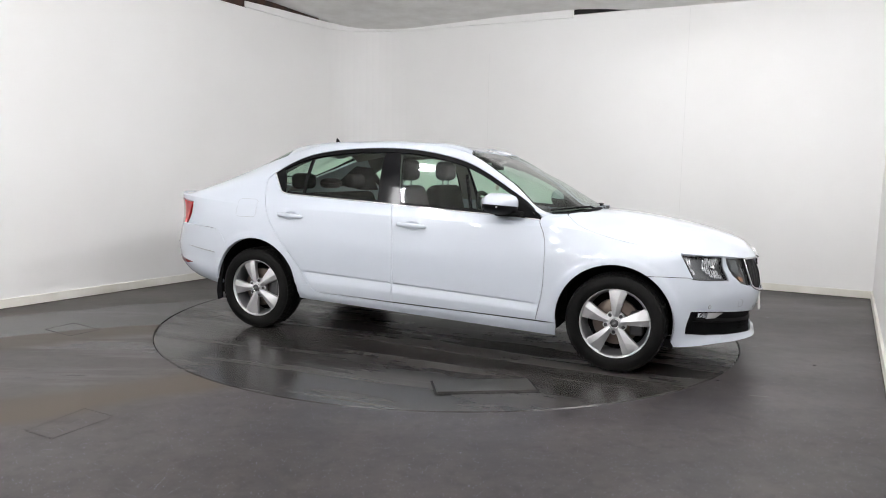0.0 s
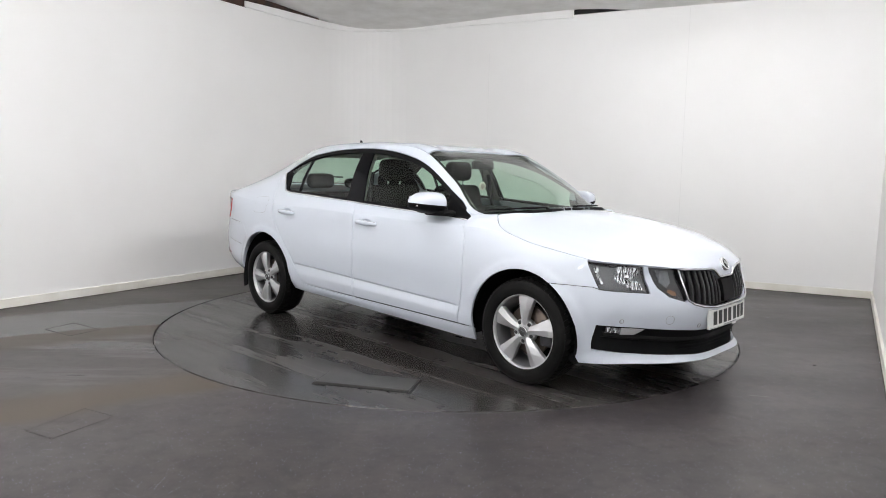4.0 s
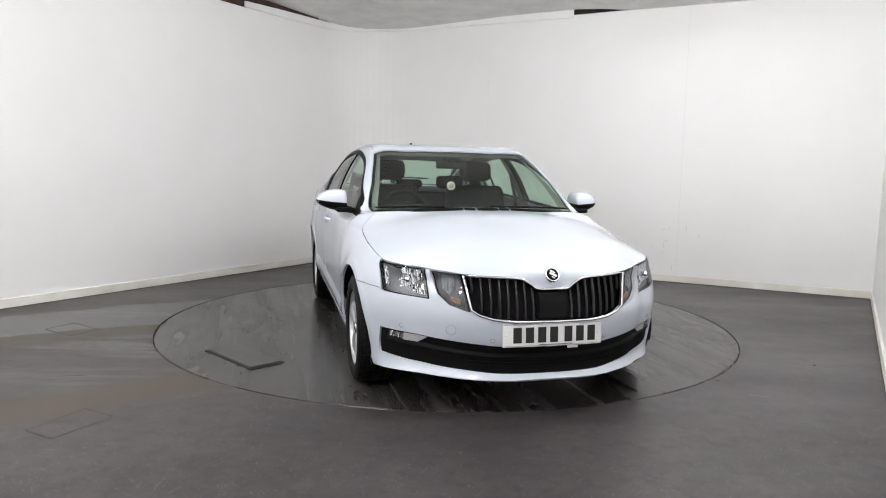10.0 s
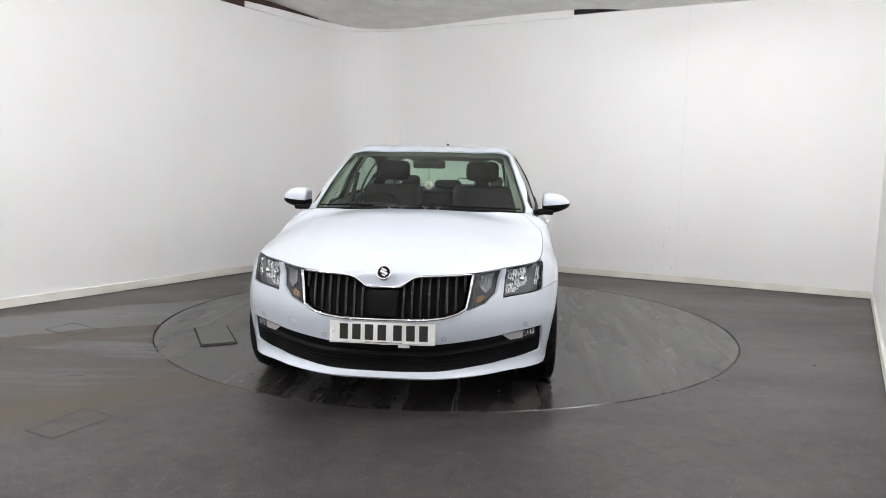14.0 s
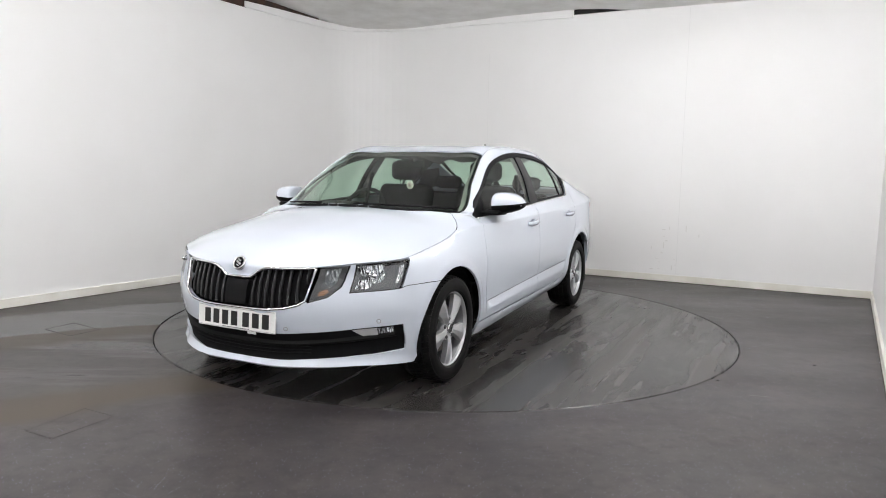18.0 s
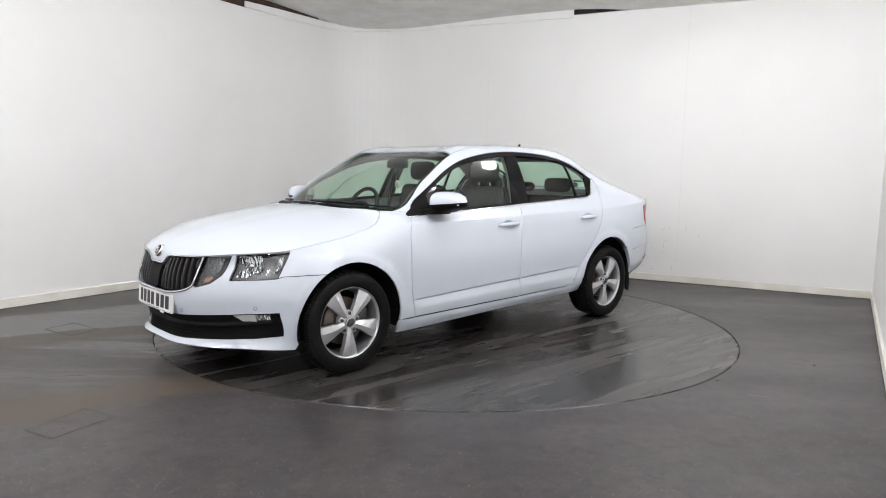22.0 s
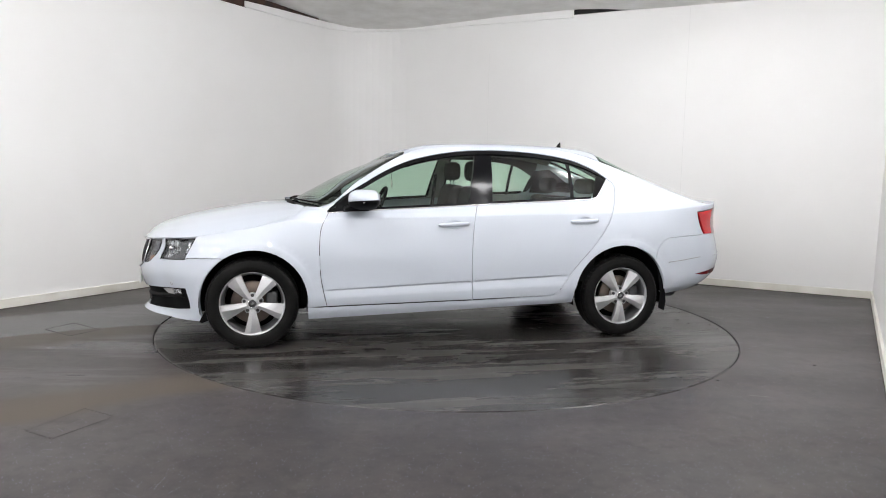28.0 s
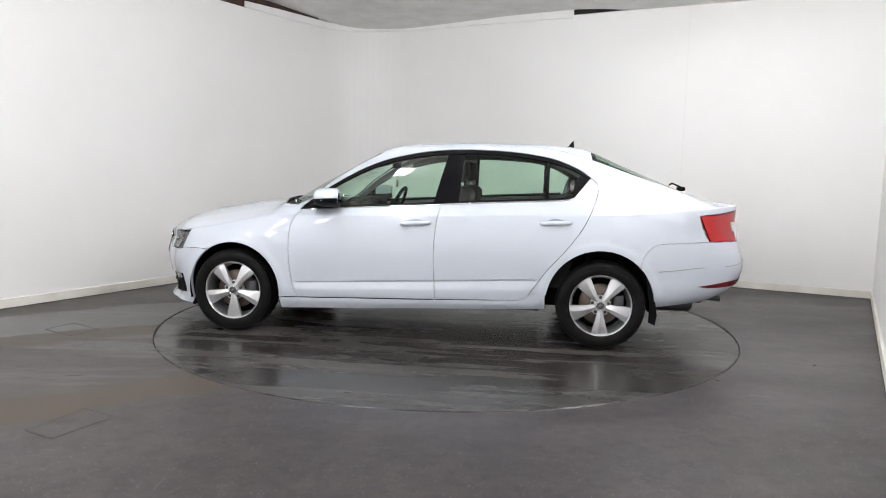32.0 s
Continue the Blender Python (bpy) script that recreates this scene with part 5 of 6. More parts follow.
M["amber_dim"] = mat("dull_amber", (0.26, 0.12, 0.055), 0.3)


def ribbed(name, color, rough):
    m = mat(name, color, rough, metal=1.0)
    n, l, b = nodes_of(m)
    tc = n.new("ShaderNodeTexCoord")
    w = n.new("ShaderNodeTexVoronoi")
    w.inputs["Scale"].default_value = 55.0
    mp = n.new("ShaderNodeMapping")
    mp.inputs["Scale"].default_value = (1.0, 2.2, 0.40)
    l.new(tc.outputs["Object"], mp.inputs["Vector"])
    l.new(mp.outputs["Vector"], w.inputs["Vector"])
    bp = n.new("ShaderNodeBump")
    bp.inputs["Strength"].default_value = 0.8
    bp.inputs["Distance"].default_value = 0.02
    l.new(w.outputs["Distance"], bp.inputs["Height"])
    l.new(bp.outputs["Normal"], b.inputs["Normal"])
    return m


M["ribbed"] = ribbed("faceted_reflector", (0.85, 0.86, 0.88), 0.12)
M["ribbed_dark"] = ribbed("smoked_reflector", (0.26, 0.27, 0.28), 0.22)
build_nose()


# ---------------------------------------------------------------- tail
def build_tail():
    tl = outline(("side", [(-1.985, 0.944), (-2.02, 0.868), (-2.066, 0.770)]), ("rear", [(0.70, 0.767), (0.60, 0.765), (0.585, 0.985), (0.66, 0.975)]))
    tc = outline(("rear", [(0.668, 0.905), (0.590, 0.905), (0.588, 0.835), (0.640, 0.835)]))
    for m in (False, True):
        t = cpart("tail_lamp", skin_patch(tl, 0.03, offset=0.004, flange=0.02, mirror=m, gap=0.003), M["red_lens"], "red rear lamp with a clear reversing light")
        part("reversing_lens", skin_patch(tc, 0.03, offset=0.007, flange=0.004, mirror=m, gap=0.0), M["clear_lens"], t, "clear reversing lens")
        rf = outline(("side", [(-1.99, 0.462), (-2.06, 0.452)]), ("rear", [(0.70, 0.455), (0.50, 0.463), (0.50, 0.500), (0.70, 0.492), (0.76, 0.484)]))
        cpart("rear_reflector", skin_patch(rf, 0.03, offset=0.004, flange=0.006, mirror=m, gap=0.0), M["red_dark"], "slim dark red bumper reflector")
        crease = np.array(on_skin("side", dense([(-1.72, 0.562), (-1.86, 0.577), (-2.0, 0.594)], 0.05)) + on_skin("rear", dense([(0.74, 0.600), (0.60, 0.612), (0.40, 0.62)], 0.05)))
        p = skin(crease[:, 0], crease[:, 1])
        cpart("bumper_joint", tube([(q[0] * 1.0010, (q[1] + 0.0020) * (-1 if m else 1), q[2]) for q in p], 0.0026, 5), M["paint_edge"], "thin dark joint across the bumper")
    lo = outline(("uv", [(U_KNOT[22], 0.0), (UE, 0.0)]), ("rear", [(0.0, 0.40), (0.40, 0.40), (0.50, 0.385)]))
    cpart("rear_diffuser", skin_patch(lo, 0.04, offset=0.003, flange=0.0, centre=True, gap=0.0), M["plastic"], "black lower rear bumper insert")
    # roof antenna and rear wiper
    fin = extrude_polygon([(-1.085, 1.428), (-1.120, 1.436), (-1.138, 1.462), (-1.160, 1.488), (-1.163, 1.462), (-1.168, 1.424), (-1.085, 1.420)], 0.022, "y", 0.004)
    cpart("roof_antenna", move(fin, Matrix.Translation((0, -0.011, 0))), M["plastic"], "small black roof antenna fin")
    cpart("rear_wiper", merge([tube([(-2.02, 0.02, 1.125), (-1.93, 0.06, 1.160), (-1.86, 0.34, 1.150)], 0.007, 8), box_bm(-2.04, -1.98, -0.03, 0.04, 1.10, 1.135, 0.012)]), M["plastic"], "black rear wiper")
    # fuel flap on the right rear wing
    def square(x0, x1, z0, z1, r):
        c = []
        for cx, cz, a in ((x1 - r, z1 - r, 0), (x0 + r, z1 - r, 90), (x0 + r, z0 + r, 180), (x1 - r, z0 + r, 270)):
            c += [(cx + r * math.cos(radians(a + 22.5 * k)), cz + r * math.sin(radians(a + 22.5 * k))) for k in range(5)]
        return c + [c[0]]
    gap = cpart("fuel_flap", skin_patch(outline(("side", square(-1.513, -1.327, 0.850, 0.984, 0.03))), 0.03, offset=0.0008, flange=0.0, mirror=True, gap=0.0), M["paint_edge"], "white fuel filler flap")
    part("fuel_door", skin_patch(outline(("side", square(-1.511, -1.329, 0.852, 0.982, 0.029))), 0.03, offset=0.0016, flange=0.002, mirror=True, gap=0.0), M["paint"], gap)


M["red_dark"] = mat("dark_red_reflector", (0.15, 0.006, 0.010), 0.2)
build_tail()


# ---------------------------------------------------------------- mirrors, handles, wipers
def mirror_bm(lower, s):
    """The shell of a door mirror, upper or lower half: a flattened wedge that thins towards its tip."""
    bm = bmesh.new()
    rows = []
    for y, x0, x1, z0, z1 in ((0.828, 0.545, 0.680, 0.958, 1.050), (0.832, 0.522, 0.700, 0.946, 1.072), (0.845, 0.510, 0.708, 0.942, 1.082), (0.88, 0.506, 0.708, 0.944, 1.084), (0.92, 0.505, 0.702, 0.949, 1.083),
                              (0.955, 0.506, 0.688, 0.960, 1.073), (0.985, 0.512, 0.664, 0.972, 1.056), (1.003, 0.522, 0.636, 0.983, 1.040), (1.014, 0.535, 0.606, 0.993, 1.026), (1.018, 0.548, 0.585, 1.001, 1.015)):
        ring = []
        for k in range(32):
            a = 2 * math.pi * k / 32
            c, d = math.cos(a), math.sin(a)
            ex = 0.80 if c > 0 else 0.38
            px = (x0 + x1) / 2 + (x1 - x0) / 2 * math.copysign(abs(c) ** ex, c)
            pz = (z0 + z1) / 2 + (z1 - z0) / 2 * math.copysign(abs(d) ** 0.72, d)
            ring.append(bm.verts.new((px, s * y, pz)))
        rows.append(ring)
    for p, q in zip(rows, rows[1:]):
        for k in range(32):
            bm.faces.new((p[k], p[(k + 1) % 32], q[(k + 1) % 32], q[k]))
    bm.faces.new(rows[0])
    bm.faces.new(rows[-1])
    bmesh.ops.recalc_face_normals(bm, faces=bm.faces[:])
    geom = bm.verts[:] + bm.edges[:] + bm.faces[:]
    gap = 0.0 if lower else 0.002
    bmesh.ops.bisect_plane(bm, geom=geom, plane_co=(0.6, s * 0.832, 1.000 + gap), plane_no=(0.05, -s * 0.07, 1), clear_outer=lower, clear_inner=not lower)
    return bm


for k, s in enumerate((1, -1)):
    mr = part("door_mirror", mirror_bm(False, s), M["paint"], front_doors[k], "white door mirror with a black base")
    part("mirror_base", mirror_bm(True, s), M["plastic"], mr, "black mirror base")
    arm = merge([tube([(0.705, s * 0.800, 0.950), (0.66, s * 0.850, 0.962), (0.63, s * 0.90, 0.978)], 0.021, 10), box_bm(0.56, 0.735, min(s * 0.775, s * 0.90), max(s * 0.775, s * 0.90), 0.936, 0.968, 0.014)])
    part("mirror_arm", arm, M["plastic"], mr)
    part("mirror_glass", move(box_bm(-0.002, 0.002, -0.062, 0.062, -0.036, 0.036, 0.001), Matrix.Translation((0.506, s * 0.912, 1.018)) @ pose(0, 0, 0, 0, 0, 0)), M["chrome"], mr)
    part("mirror_indicator", move(box_bm(-0.03, 0.02, -0.004, 0.004, -0.004, 0.004, 0.002), Matrix.Translation((0.60, s * 1.008, 1.0))), M["clear_lens"], mr)
    for doors, x0, x1, z in ((front_doors, 0.078, -0.146, 0.846), (rear_doors, -0.908, -1.128, 0.873)):
        n = 18
        uv = np.array(on_skin("side", [(x0 + (x1 - x0) * i / n, z - 0.004 + 0.012 * i / n) for i in range(n + 1)]))
        p = skin(uv[:, 0], uv[:, 1], False)
        bm = bmesh.new()
        rows = []
        for i, q in enumerate(p):
            t = i / n
            bow = math.sin(math.pi * t) ** 0.4 if 0 < t < 1 else 0.0
            h = 0.008 + 0.009 * bow
            d = 0.004 + 0.030 * bow
            back = -0.004 + 0.019 * min(1.0, max(0.0, min(t - 0.12, 0.80 - t) / 0.12))
            rows.append([bm.verts.new((q[0], s * (q[1] + dy), q[2] + dz)) for dy, dz in ((back, h), (d * 0.75, h * 0.95), (d, h * 0.3), (d, -h * 0.4), (d * 0.75, -h), (back, -h))])
        for a, b in zip(rows, rows[1:]):
            for j in range(6):
                bm.faces.new((a[j], a[(j + 1) % 6], b[(j + 1) % 6], b[j]))
        bm.faces.new(rows[0])
        bm.faces.new(rows[-1])
        bmesh.ops.recalc_face_normals(bm, faces=bm.faces[:])
        part("door_handle", bm, M["paint"], doors[k], "white door handle")

for s, v0, v1 in ((1, VM - 0.02, V_KNOT[11] + 0.05), (-1, V_KNOT[12] + 0.1, V_KNOT[11] + 0.05)):
    vs = np.linspace(v0, v1, 12)
    us = np.linspace(U_KNOT[11] + 0.024, U_KNOT[11] + 0.036, 12)
    p, q = skin(us, vs), skin_normal(us, vs)
    q[q[:, 2] < 0] *= -1
    blade = [tuple(Vector((a[0], s * a[1], a[2])) + Vector((b[0], s * b[1], b[2])) * 0.010) for a, b in zip(p, q)]
    root = (blade[0][0] + 0.05, blade[0][1], blade[0][2] - 0.02)
    cpart("wiper", merge([tube(blade, 0.0055, 6), tube([root, blade[0], blade[5]], 0.007, 8)]), M["plastic"], "black windscreen wiper")
scuttle = outline(("top", [(0.985, 0.668), (0.895, 0.70), (0.99, 0.50), (1.06, 0.30), (1.09, 0.0)]), ("top", [(1.15, 0.0), (1.118, 0.30), (1.06, 0.50)]))
cpart("scuttle_panel", skin_patch(scuttle, 0.03, offset=-0.012, flange=0.0, centre=True, gap=-0.01), M["plastic"], "black scuttle panel under the windscreen")


# ---------------------------------------------------------------- cabin
def cushion(x0, x1, y0, y1, z0, z1, bevel=0.05, lean=0.0, pivot=None):
    bm = box_bm(x0, x1, y0, y1, z0, z1, bevel, 4)
    if lean:
        px, pz = pivot or ((x0 + x1) / 2, z0)
        move(bm, Matrix.Translation((px, 0, pz)) @ pose(0, 0, 0, 0, lean, 0) @ Matrix.Translation((-px, 0, -pz)))
    return bm


def build_cabin():
    for y in (0.37, -0.37):
        seat = cpart("front_seat", cushion(-0.28, 0.28, y - 0.25, y + 0.25, 0.40, 0.58, 0.06), M["cloth"], "dark cloth front seat")
        part("seat_back", cushion(-0.27, -0.12, y - 0.25, y + 0.25, 0.52, 1.12, 0.06, -14, (-0.2, 0.55)), M["cloth"], seat)
        part("headrest", cushion(-0.36, -0.25, y - 0.135, y + 0.135, 1.145, 1.305, 0.05), M["cloth"], seat, "dark padded headrest")
        for dy in (-0.06, 0.06):
            part("headrest_post", tube([(-0.31, y + dy, 1.06), (-0.305, y + dy, 1.18)], 0.007, 8), M["chrome"], seat)
    bench = cpart("rear_bench", cushion(-1.02, -0.50, -0.62, 0.62, 0.40, 0.58, 0.06), M["cloth"], "dark cloth rear bench")
    part("bench_back", cushion(-1.10, -0.95, -0.64, 0.64, 0.50, 1.06, 0.06, -22, (-1.02, 0.55)), M["cloth"], bench)
    for y in (-0.40, 0.0, 0.40):
        part("rear_headrest", cushion(-1.27, -1.17, y - 0.13, y + 0.13, 1.06, 1.185 - 0.04 * (y == 0.0), 0.045), M["cloth"], bench)
    cpart("parcel_shelf", box_bm(-2.0, -1.25, -0.70, 0.70, 0.955, 0.98, 0.01), M["dash"], smooth=False)
    dash = cpart("dashboard", cushion(0.46, 1.02, -0.70, 0.70, 0.60, 0.915, 0.09), M["dash"], "black dashboard")
    part("dash_hood", cushion(0.48, 0.78, -0.58, -0.18, 0.85, 0.985, 0.06), M["dash"], dash)
    part("dash_screen", cushion(0.45, 0.50, -0.13, 0.13, 0.72, 0.88, 0.02), M["gloss_black"], dash)
    part("dash_top", cushion(0.62, 1.04, -0.66, 0.66, 0.86, 0.945, 0.04), M["dash"], dash)
    wheel_at = Matrix.Translation((0.36, -0.37, 0.90)) @ pose(0, 0, 0, 0, -24, 0)
    ring = [(0.0, 0.185 * math.cos(a), 0.185 * math.sin(a)) for a in np.linspace(0, 2 * math.pi, 40, endpoint=False)]
    sw = cpart("steering_wheel", move(tube(ring, 0.016, 10, True), wheel_at), M["dash"], "black steering wheel on the driver's side")
    part("wheel_boss", move(cushion(-0.02, 0.06, -0.075, 0.075, -0.06, 0.06, 0.025), wheel_at), M["dash"], sw)
    part("wheel_spokes", move(merge([box_bm(-0.01, 0.015, -0.18, 0.18, -0.02, 0.02, 0.006), box_bm(-0.01, 0.015, -0.02, 0.02, -0.18, 0.0, 0.006)]), wheel_at), M["dash"], sw)
    cpart("steering_column", tube([(0.40, -0.37, 0.88), (0.72, -0.37, 0.74)], 0.05, 12), M["dash"])
    im = cpart("inside_mirror", cushion(0.27, 0.30, -0.125, 0.115, 1.238, 1.298, 0.014), M["dash"], "black inside mirror")
    part("mirror_stem", tube([(0.30, 0, 1.28), (0.31, 0, 1.305)], 0.012, 8), M["dash"], im)
    part("sensor_box", cushion(0.27, 0.34, -0.05, 0.05, 1.285, 1.312, 0.01), M["dash"], im)
    pend = cpart("pendant", move(lathe([(0.0, 0.004), (0.024, 0.004), (0.032, 0.002), (0.032, -0.002), (0.024, -0.004), (0.0, -0.004)], 28), Matrix.Translation((0.285, -0.005, 1.112)) @ pose(0, 0, 0, 0, 0, 80)), M["pendant"], "round pale pendant hanging from the mirror")
    part("pendant_centre", move(lathe([(0.0, 0.006), (0.018, 0.0055), (0.02, 0.0), (0.018, -0.0055), (0.0, -0.006)], 24), Matrix.Translation((0.285, -0.005, 1.112)) @ pose(0, 0, 0, 0, 0, 80)), M["pendant_in"], pend)
    part("pendant_cord", tube([(0.285, -0.005, 1.143), (0.285, -0.005, 1.24)], 0.002, 5), M["dash"], pend)
    # pale lining of roof and pillars
    roof = np.array([(U_KNOT[13] - 0.02, V_KNOT[11] - 0.05), (U_KNOT[15], V_KNOT[11] - 0.05), (U_KNOT[17], V_KNOT[11]), (U_KNOT[17] + 0.06, V_KNOT[12]), (U_KNOT[17] + 0.06, VM), (U_KNOT[13] - 0.02, VM)])
    cpart("headliner", skin_patch(roof, 0.05, offset=-0.035, flange=0.0, centre=True, gap=0.0), M["lining"], "pale grey roof lining")
    apil = np.array([(U_KNOT[11] + 0.03, V_KNOT[10] - 0.005), (U_KNOT[13] + 0.02, V_KNOT[10] - 0.02), (U_KNOT[13] + 0.02, V_KNOT[11] + 0.055), (U_KNOT[11] + 0.03, V_KNOT[11] + 0.060)])
    rail = np.array([(U_KNOT[13], V_KNOT[10] - 0.03), (U_KNOT[17] - 0.10, V_KNOT[10] - 0.03), (U_KNOT[17] - 0.10, V_KNOT[11] + 0.01), (U_KNOT[13], V_KNOT[11] + 0.01)])
    bp = outline(("side", [(-0.165, 0.99), (-0.300, 0.998), (-0.335, 1.36), (-0.235, 1.36)]))
    cp = outline(("side", [(-1.17, 1.055), (-1.36, 1.05), (-1.62, 1.11), (-1.30, 1.29), (-1.15, 1.27), (-1.20, 1.18)]))
    for m in (False, True):
        cpart("pillar_lining", skin_patch(apil, 0.05, offset=-0.040, flange=0.0, mirror=m, gap=0.0), M["trim"], "pale front pillar lining")
        cpart("pillar_lining", skin_patch(bp, 0.05, offset=-0.045, flange=0.0, mirror=m, gap=0.0), M["trim"], "pale centre pillar lining")
        cpart("pillar_lining", skin_patch(cp, 0.05, offset=-0.040, flange=0.0, mirror=m, gap=0.0), M["dash"], "dark rear pillar lining")
        cpart("roof_rail_lining", skin_patch(rail, 0.05, offset=-0.03, flange=0.0, mirror=m, gap=0.0), M["shaded_trim"], "pale roof rail lining, painted grey for its shade")
        y = -1 if m else 1
        cpart("seat_belt", tube([(-0.22, y * 0.66, 1.20), (-0.20, y * 0.72, 0.9), (-0.18, y * 0.74, 0.6)], 0.016, 6), M["dash"], "dark seat belt")
        dl = outline(("flank", [(0.82, 0.35), (-1.10, 0.42), (-1.20, 0.95), (0.80, 0.90)]))
        cpart("door_lining", skin_patch(dl, 0.08, offset=-0.06, flange=0.0, mirror=m, gap=0.0), M["dash"], "black inner door lining")
    cpart("rear_bulkhead", box_bm(-1.28, -1.24, -0.77, 0.77, 0.34, 0.985), M["liner"], smooth=False)
    cpart("bulkhead", box_bm(0.98, 1.02, -0.74, 0.74, 0.28, 0.90), M["liner"], smooth=False)


# pale rail lining with the unlit cabin's shade put into its grey
M["shaded_trim"] = mat("shaded_trim", (0.06, 0.06, 0.058), 0.8)
M["lining"] = mat("roof_lining", (0.30, 0.29, 0.27), 0.9)
M["pendant"] = mat("pendant_cream", (0.70, 0.64, 0.58), 0.5)
M["pendant_in"] = mat("pendant_print", (0.45, 0.36, 0.32), 0.5)
build_cabin()


# ---------------------------------------------------------------- small things of the bay
M["joint"] = mat("wall_joint_filler", (0.81, 0.81, 0.80), 0.6)
M["scuff"] = mat("wall_scuff", (0.80, 0.79, 0.77), 0.7)
M["slot"] = mat("floor_slot", (0.018, 0.017, 0.017), 0.6)
M["slot_faint"] = mat("faint_slot", (0.044, 0.039, 0.039), 0.38, spec=0.35)
M["chip"] = mat("floor_chip", (0.008, 0.008, 0.008), 0.8)
M["scratch"] = mat("floor_scratch", (0.16, 0.155, 0.15), 0.5)


def on_wall(point, direction, out, width, z0, z1, proud):
    """A flat upright piece on a wall's face, centred on a plan point."""
    bm = box_bm(-width / 2, width / 2, -0.004, proud, z0, z1)
    m = Matrix((( direction.x, out.x, 0, point.x), (direction.y, out.y, 0, point.y), (0, 0, 1, 0), (0, 0, 0, 1)))
    move(bm, m)
    bmesh.ops.recalc_face_normals(bm, faces=bm.faces[:])
    return bm


FAR_OUT = Vector((-0.4550, -0.8905, 0))        # into the bay
LEFT_OUT = Vector((0.8624, -0.5062, 0))


def far_at(x):
    return FAR_P + FAR_D * ((x - FAR_P.x) / FAR_D.x)


for x, z0, z1 in ((2.655, 0.10, 3.10), (0.49, 1.25, 2.75)):
    ob = mesh_object("trim", on_wall(far_at(x), FAR_D, FAR_OUT, 0.004, z0, z1, 0.0015), M["joint"])
    tagged(ob, "faint filled joint between white wall boards", "trim", kind="structure")
rnd = random.Random(4)
for k in range(16):
    x = 2.35 + rnd.random() * 0.55
    z = 0.13 + rnd.random() ** 1.6 * 0.55
    w, h = (0.03, 0.008) if rnd.random() < 0.6 else (0.008, 0.05)
    ob = mesh_object("trim", on_wall(far_at(x), FAR_D, FAR_OUT, w * (0.5 + rnd.random()), z, z + h * (0.5 + rnd.random()), 0.0012), M["scuff"])
    tagged(ob, "small grey scuff on the white wall", "scuff", kind="structure")


def strip_on_floor(a, b, width, z, material, name, label):
    a, b = Vector((*a, 0)), Vector((*b, 0))
    d = (b - a).normalized()
    n = Vector((-d.y, d.x, 0)) * width / 2
    bm = bmesh.new()
    q = [a + n, a - n, b - n, b + n]
    lo = [bm.verts.new((v.x, v.y, -0.002)) for v in q]
    hi = [bm.verts.new((v.x, v.y, z)) for v in q]
    bm.faces.new(hi)
    for k in range(4):
        bm.faces.new((lo[k], lo[(k + 1) % 4], hi[(k + 1) % 4], hi[k]))
    bmesh.ops.recalc_face_normals(bm, faces=bm.faces[:])
    return bm


def floor_hatch(corners, width, material, label):
    h = new("floor_hatch")
    tagged(h, label, "floor hatch")
    part("hatch_lid", strip_on_floor(((corners[0][0] + corners[1][0]) / 2, (corners[0][1] + corners[1][1]) / 2), ((corners[2][0] + corners[3][0]) / 2, (corners[2][1] + corners[3][1]) / 2),
                                     math.dist(corners[0], corners[1]) * 0.94, 0.0007, None, "", ""), M["floor"], h, smooth=False)
    for k in range(4):
        part("hatch_slot", strip_on_floor(corners[k], corners[(k + 1) % 4], width, 0.0012, None, "", ""), material, h, smooth=False)
    return h


floor_hatch(((-2.968, -0.644), (-2.875, -0.423), (-2.577, -0.620), (-2.680, -0.830)), 0.006, M["slot"], "rectangular service hatch outline in the vinyl floor")
floor_hatch(((-1.901, -2.593), (-1.794, -2.286), (-1.603, -2.386), (-1.730, -2.680)), 0.0022, M["slot_faint"], "faint rectangular hatch outline in the vinyl floor")

for (x, y), r in (((2.412, -1.206), 0.012), ((1.631, -1.591), 0.009)):
    bm = lathe([(0.0, 0.002), (r * 0.8, 0.002), (r, 0.0)], 14)
    move(bm, Matrix.Translation((x, y, 0)) @ pose(0, 0, 0, 90, 0, 0))
    tagged(mesh_object("floor_chip", bm, M["chip"]), "small dark chip in the grey vinyl floor", "floor chip")
for a, b in (((1.70, -1.858), (1.80, -1.881)), ((2.313, 0.337), (2.393, 0.227))):
    tagged(mesh_object("floor_scratch", strip_on_floor(a, b, 0.012, 0.0012, None, "", ""), M["scratch"]), "short pale scratch on the vinyl floor", "scratch")

# cover strip over the wall head round the rounded corner
strip_pts = [LEFT_P + DIR * s for s in (1.235, 1.85, 2.2, 2.45)] + curve[1:] + [far_at(x) for x in (-0.2, 0.715, 1.469)]
n = len(strip_pts)
bm = bmesh.new()
rows = []
for i, q in enumerate(strip_pts):
    a, b = strip_pts[max(i - 1, 0)], strip_pts[min(i + 1, n - 1)]
    d = (b - a).normalized()
    o = Vector((d.y, -d.x, 0))
    p = q + o * 0.026
    low = float(np.interp(i, (0, 1, 4, 12, n - 3, n - 2, n - 1), (3.047, 3.049, 3.075, 3.135, 3.125, 3.110, 3.099)))
    top = float(np.interp(i, (0, 1, 2, 4, 7, 12, n - 1), (3.109, 3.133, 3.141, 3.150, 3.200, 3.205, 3.196)))
    rows.append([bm.verts.new((v.x, v.y, z)) for v, z in ((q - o * 0.004, low), (p, low), (p, top), (q - o * 0.004, top))])
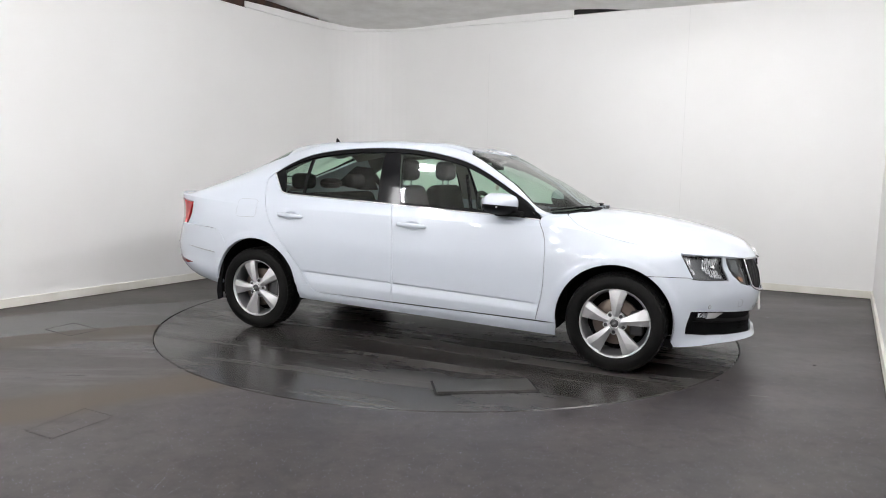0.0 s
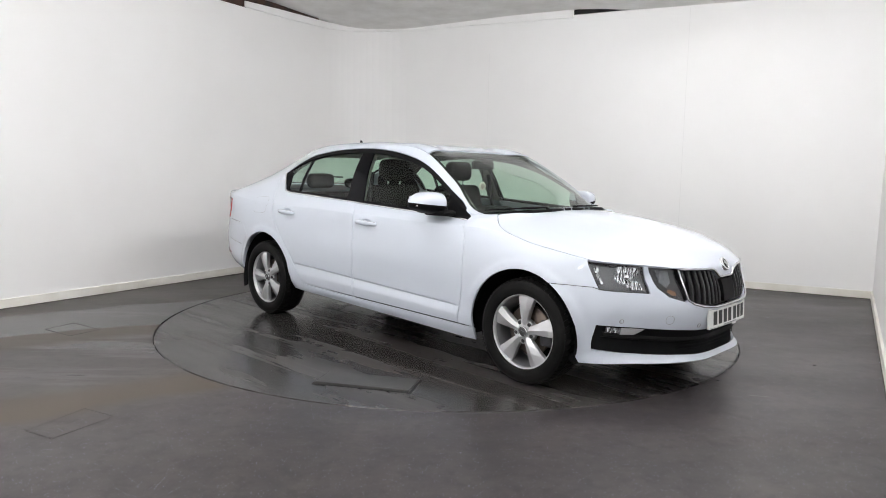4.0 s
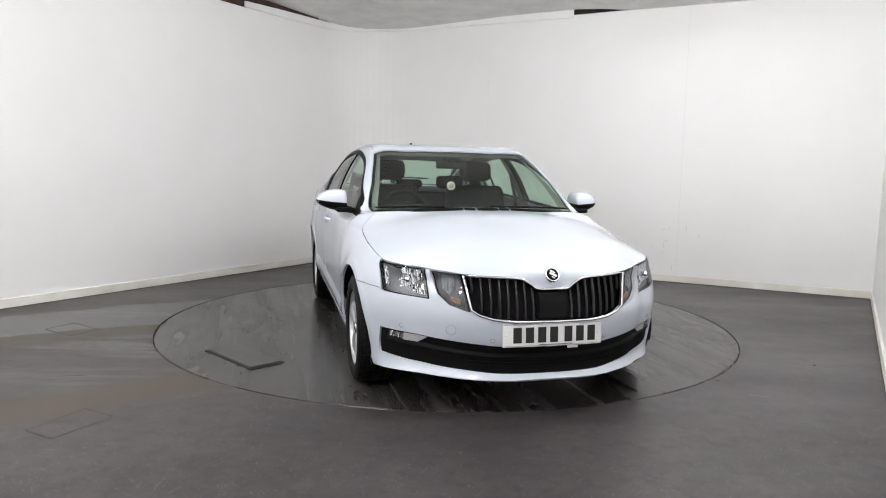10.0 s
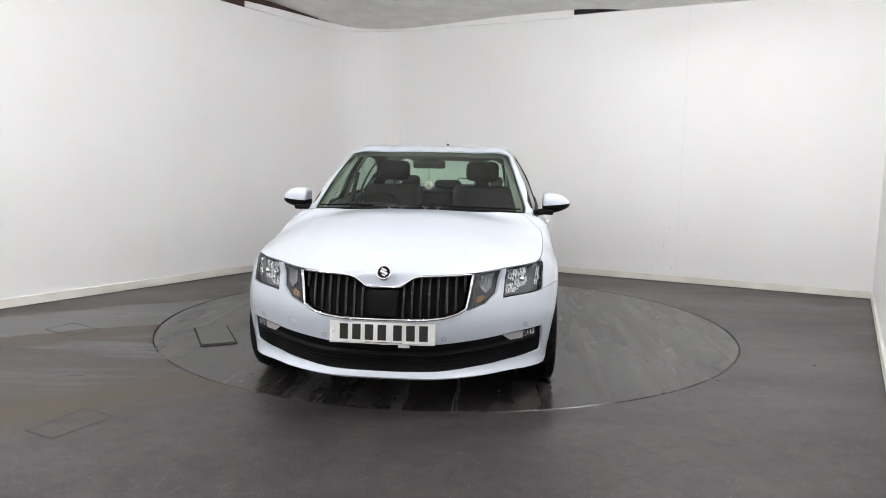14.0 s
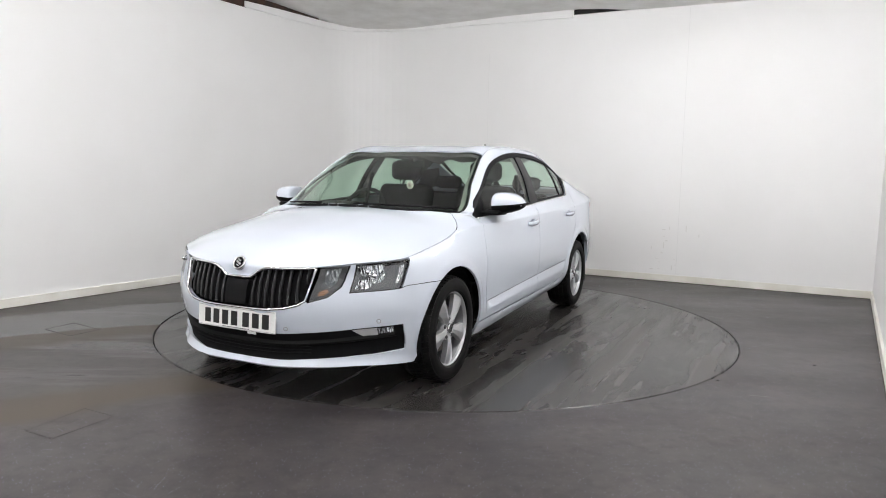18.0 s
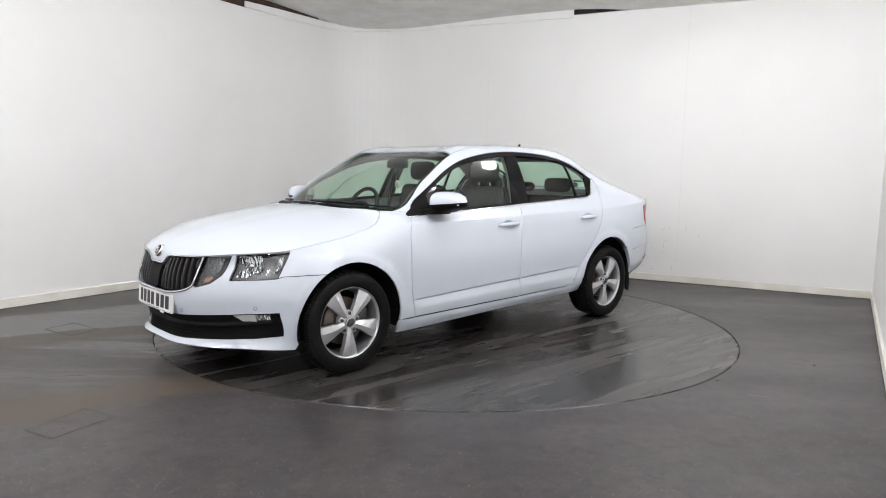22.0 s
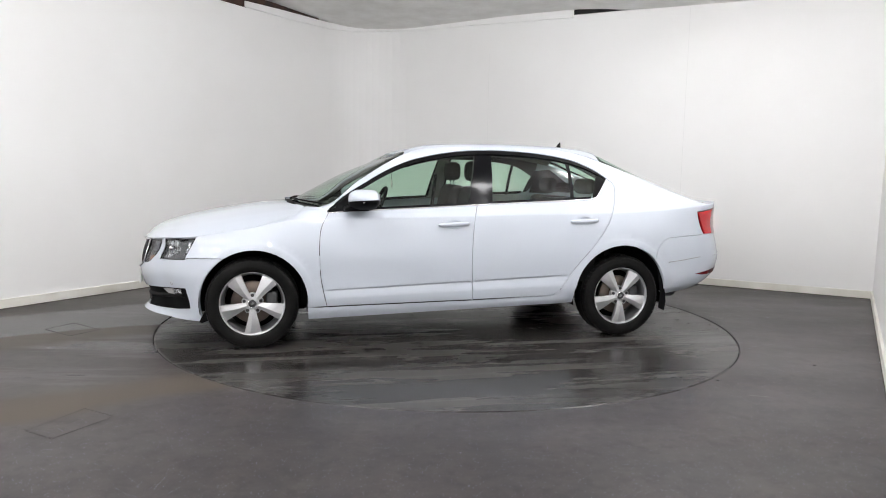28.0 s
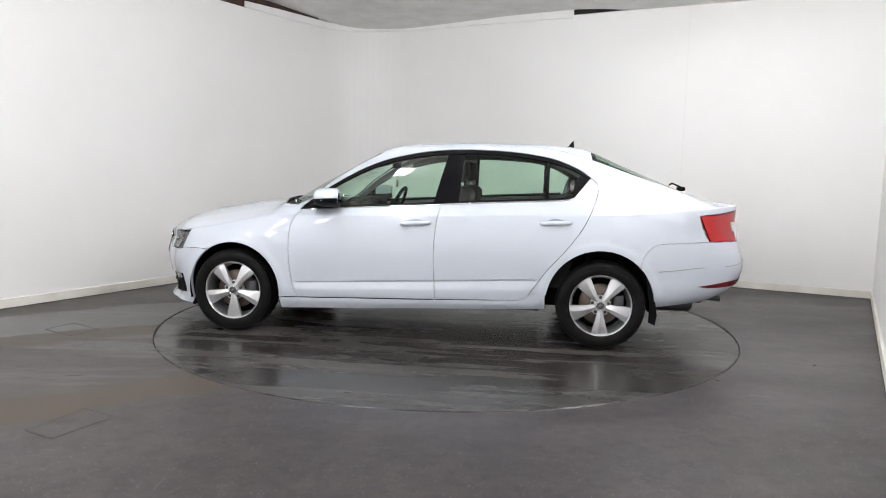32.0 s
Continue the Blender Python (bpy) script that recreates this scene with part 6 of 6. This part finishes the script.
for a, b in zip(rows, rows[1:]):
    for k in range(4):
        bm.faces.new((a[k], a[(k + 1) % 4], b[(k + 1) % 4], b[k]))
bm.faces.new(rows[0])
bm.faces.new(rows[-1])
bmesh.ops.recalc_face_normals(bm, faces=bm.faces[:])
tagged(mesh_object("trim", bm, M["wall"]), "white cover strip along the wall head", "trim", kind="structure")

# the oxide-red beam that shows over the low wall head, and a black strip that paints the shaded gap past the strip's
# other end
beam = merge([wall_strip([LEFT_P + DIR * s for s in (0.4, 1.26)], 3.043, 3.20, 0.010, -1), wall_strip([LEFT_P + DIR * s for s in (1.26, 2.5)], 3.11, 3.20, 0.010, -1)])
tagged(mesh_object("roof_beam", beam, M["steel_red"]), "oxide-red steel beam over the wall head", "beam")
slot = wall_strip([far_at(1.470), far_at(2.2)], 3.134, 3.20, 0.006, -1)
tagged(mesh_object("trim", slot, M["dark"]), "black strip for the shaded gap between wall head and ceiling", "trim", kind="structure")


# ---------------------------------------------------------------- unseen ceiling lamps
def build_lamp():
    l = new("unseen_ceiling_lamp")
    tagged(l, "unseen square white ceiling light on a short stem, placed to light the bay evenly", "ceiling lamp", group="ceiling lamps of the bay")
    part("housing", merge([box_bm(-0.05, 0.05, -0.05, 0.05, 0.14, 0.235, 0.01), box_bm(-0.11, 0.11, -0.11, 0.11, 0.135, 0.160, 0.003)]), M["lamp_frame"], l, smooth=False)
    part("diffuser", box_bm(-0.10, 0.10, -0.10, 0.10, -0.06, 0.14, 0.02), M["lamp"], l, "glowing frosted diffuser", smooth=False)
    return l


# Some right-wall places follow reflections on the car; the others are added fill.
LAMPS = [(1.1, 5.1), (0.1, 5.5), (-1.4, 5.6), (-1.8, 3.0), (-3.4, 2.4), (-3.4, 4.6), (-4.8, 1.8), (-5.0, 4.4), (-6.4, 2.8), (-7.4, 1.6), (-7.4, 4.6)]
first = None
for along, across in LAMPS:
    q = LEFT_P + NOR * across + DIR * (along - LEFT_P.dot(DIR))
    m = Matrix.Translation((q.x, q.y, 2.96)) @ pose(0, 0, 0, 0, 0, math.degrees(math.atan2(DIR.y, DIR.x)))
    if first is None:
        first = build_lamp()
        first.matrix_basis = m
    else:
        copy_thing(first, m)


# ---------------------------------------------------------------- motion
def motions():
    times = [0.0, 2.0, 4.0, 6.0, 8.0, 10.0, 12.0, 14.0, 16.0, 18.0, 20.0, 22.0, 24.0, 26.0, 28.0, 30.0, 32.0]
    rows = [(t, pose(0, 0, 0, 0, 0, table_angle(t))) for t in times]
    walk(turntable, [(t, pose(0, TABLE_Y, 0, 0, 0, table_angle(t))) for t in times])
    walk(car, rows)


motions()
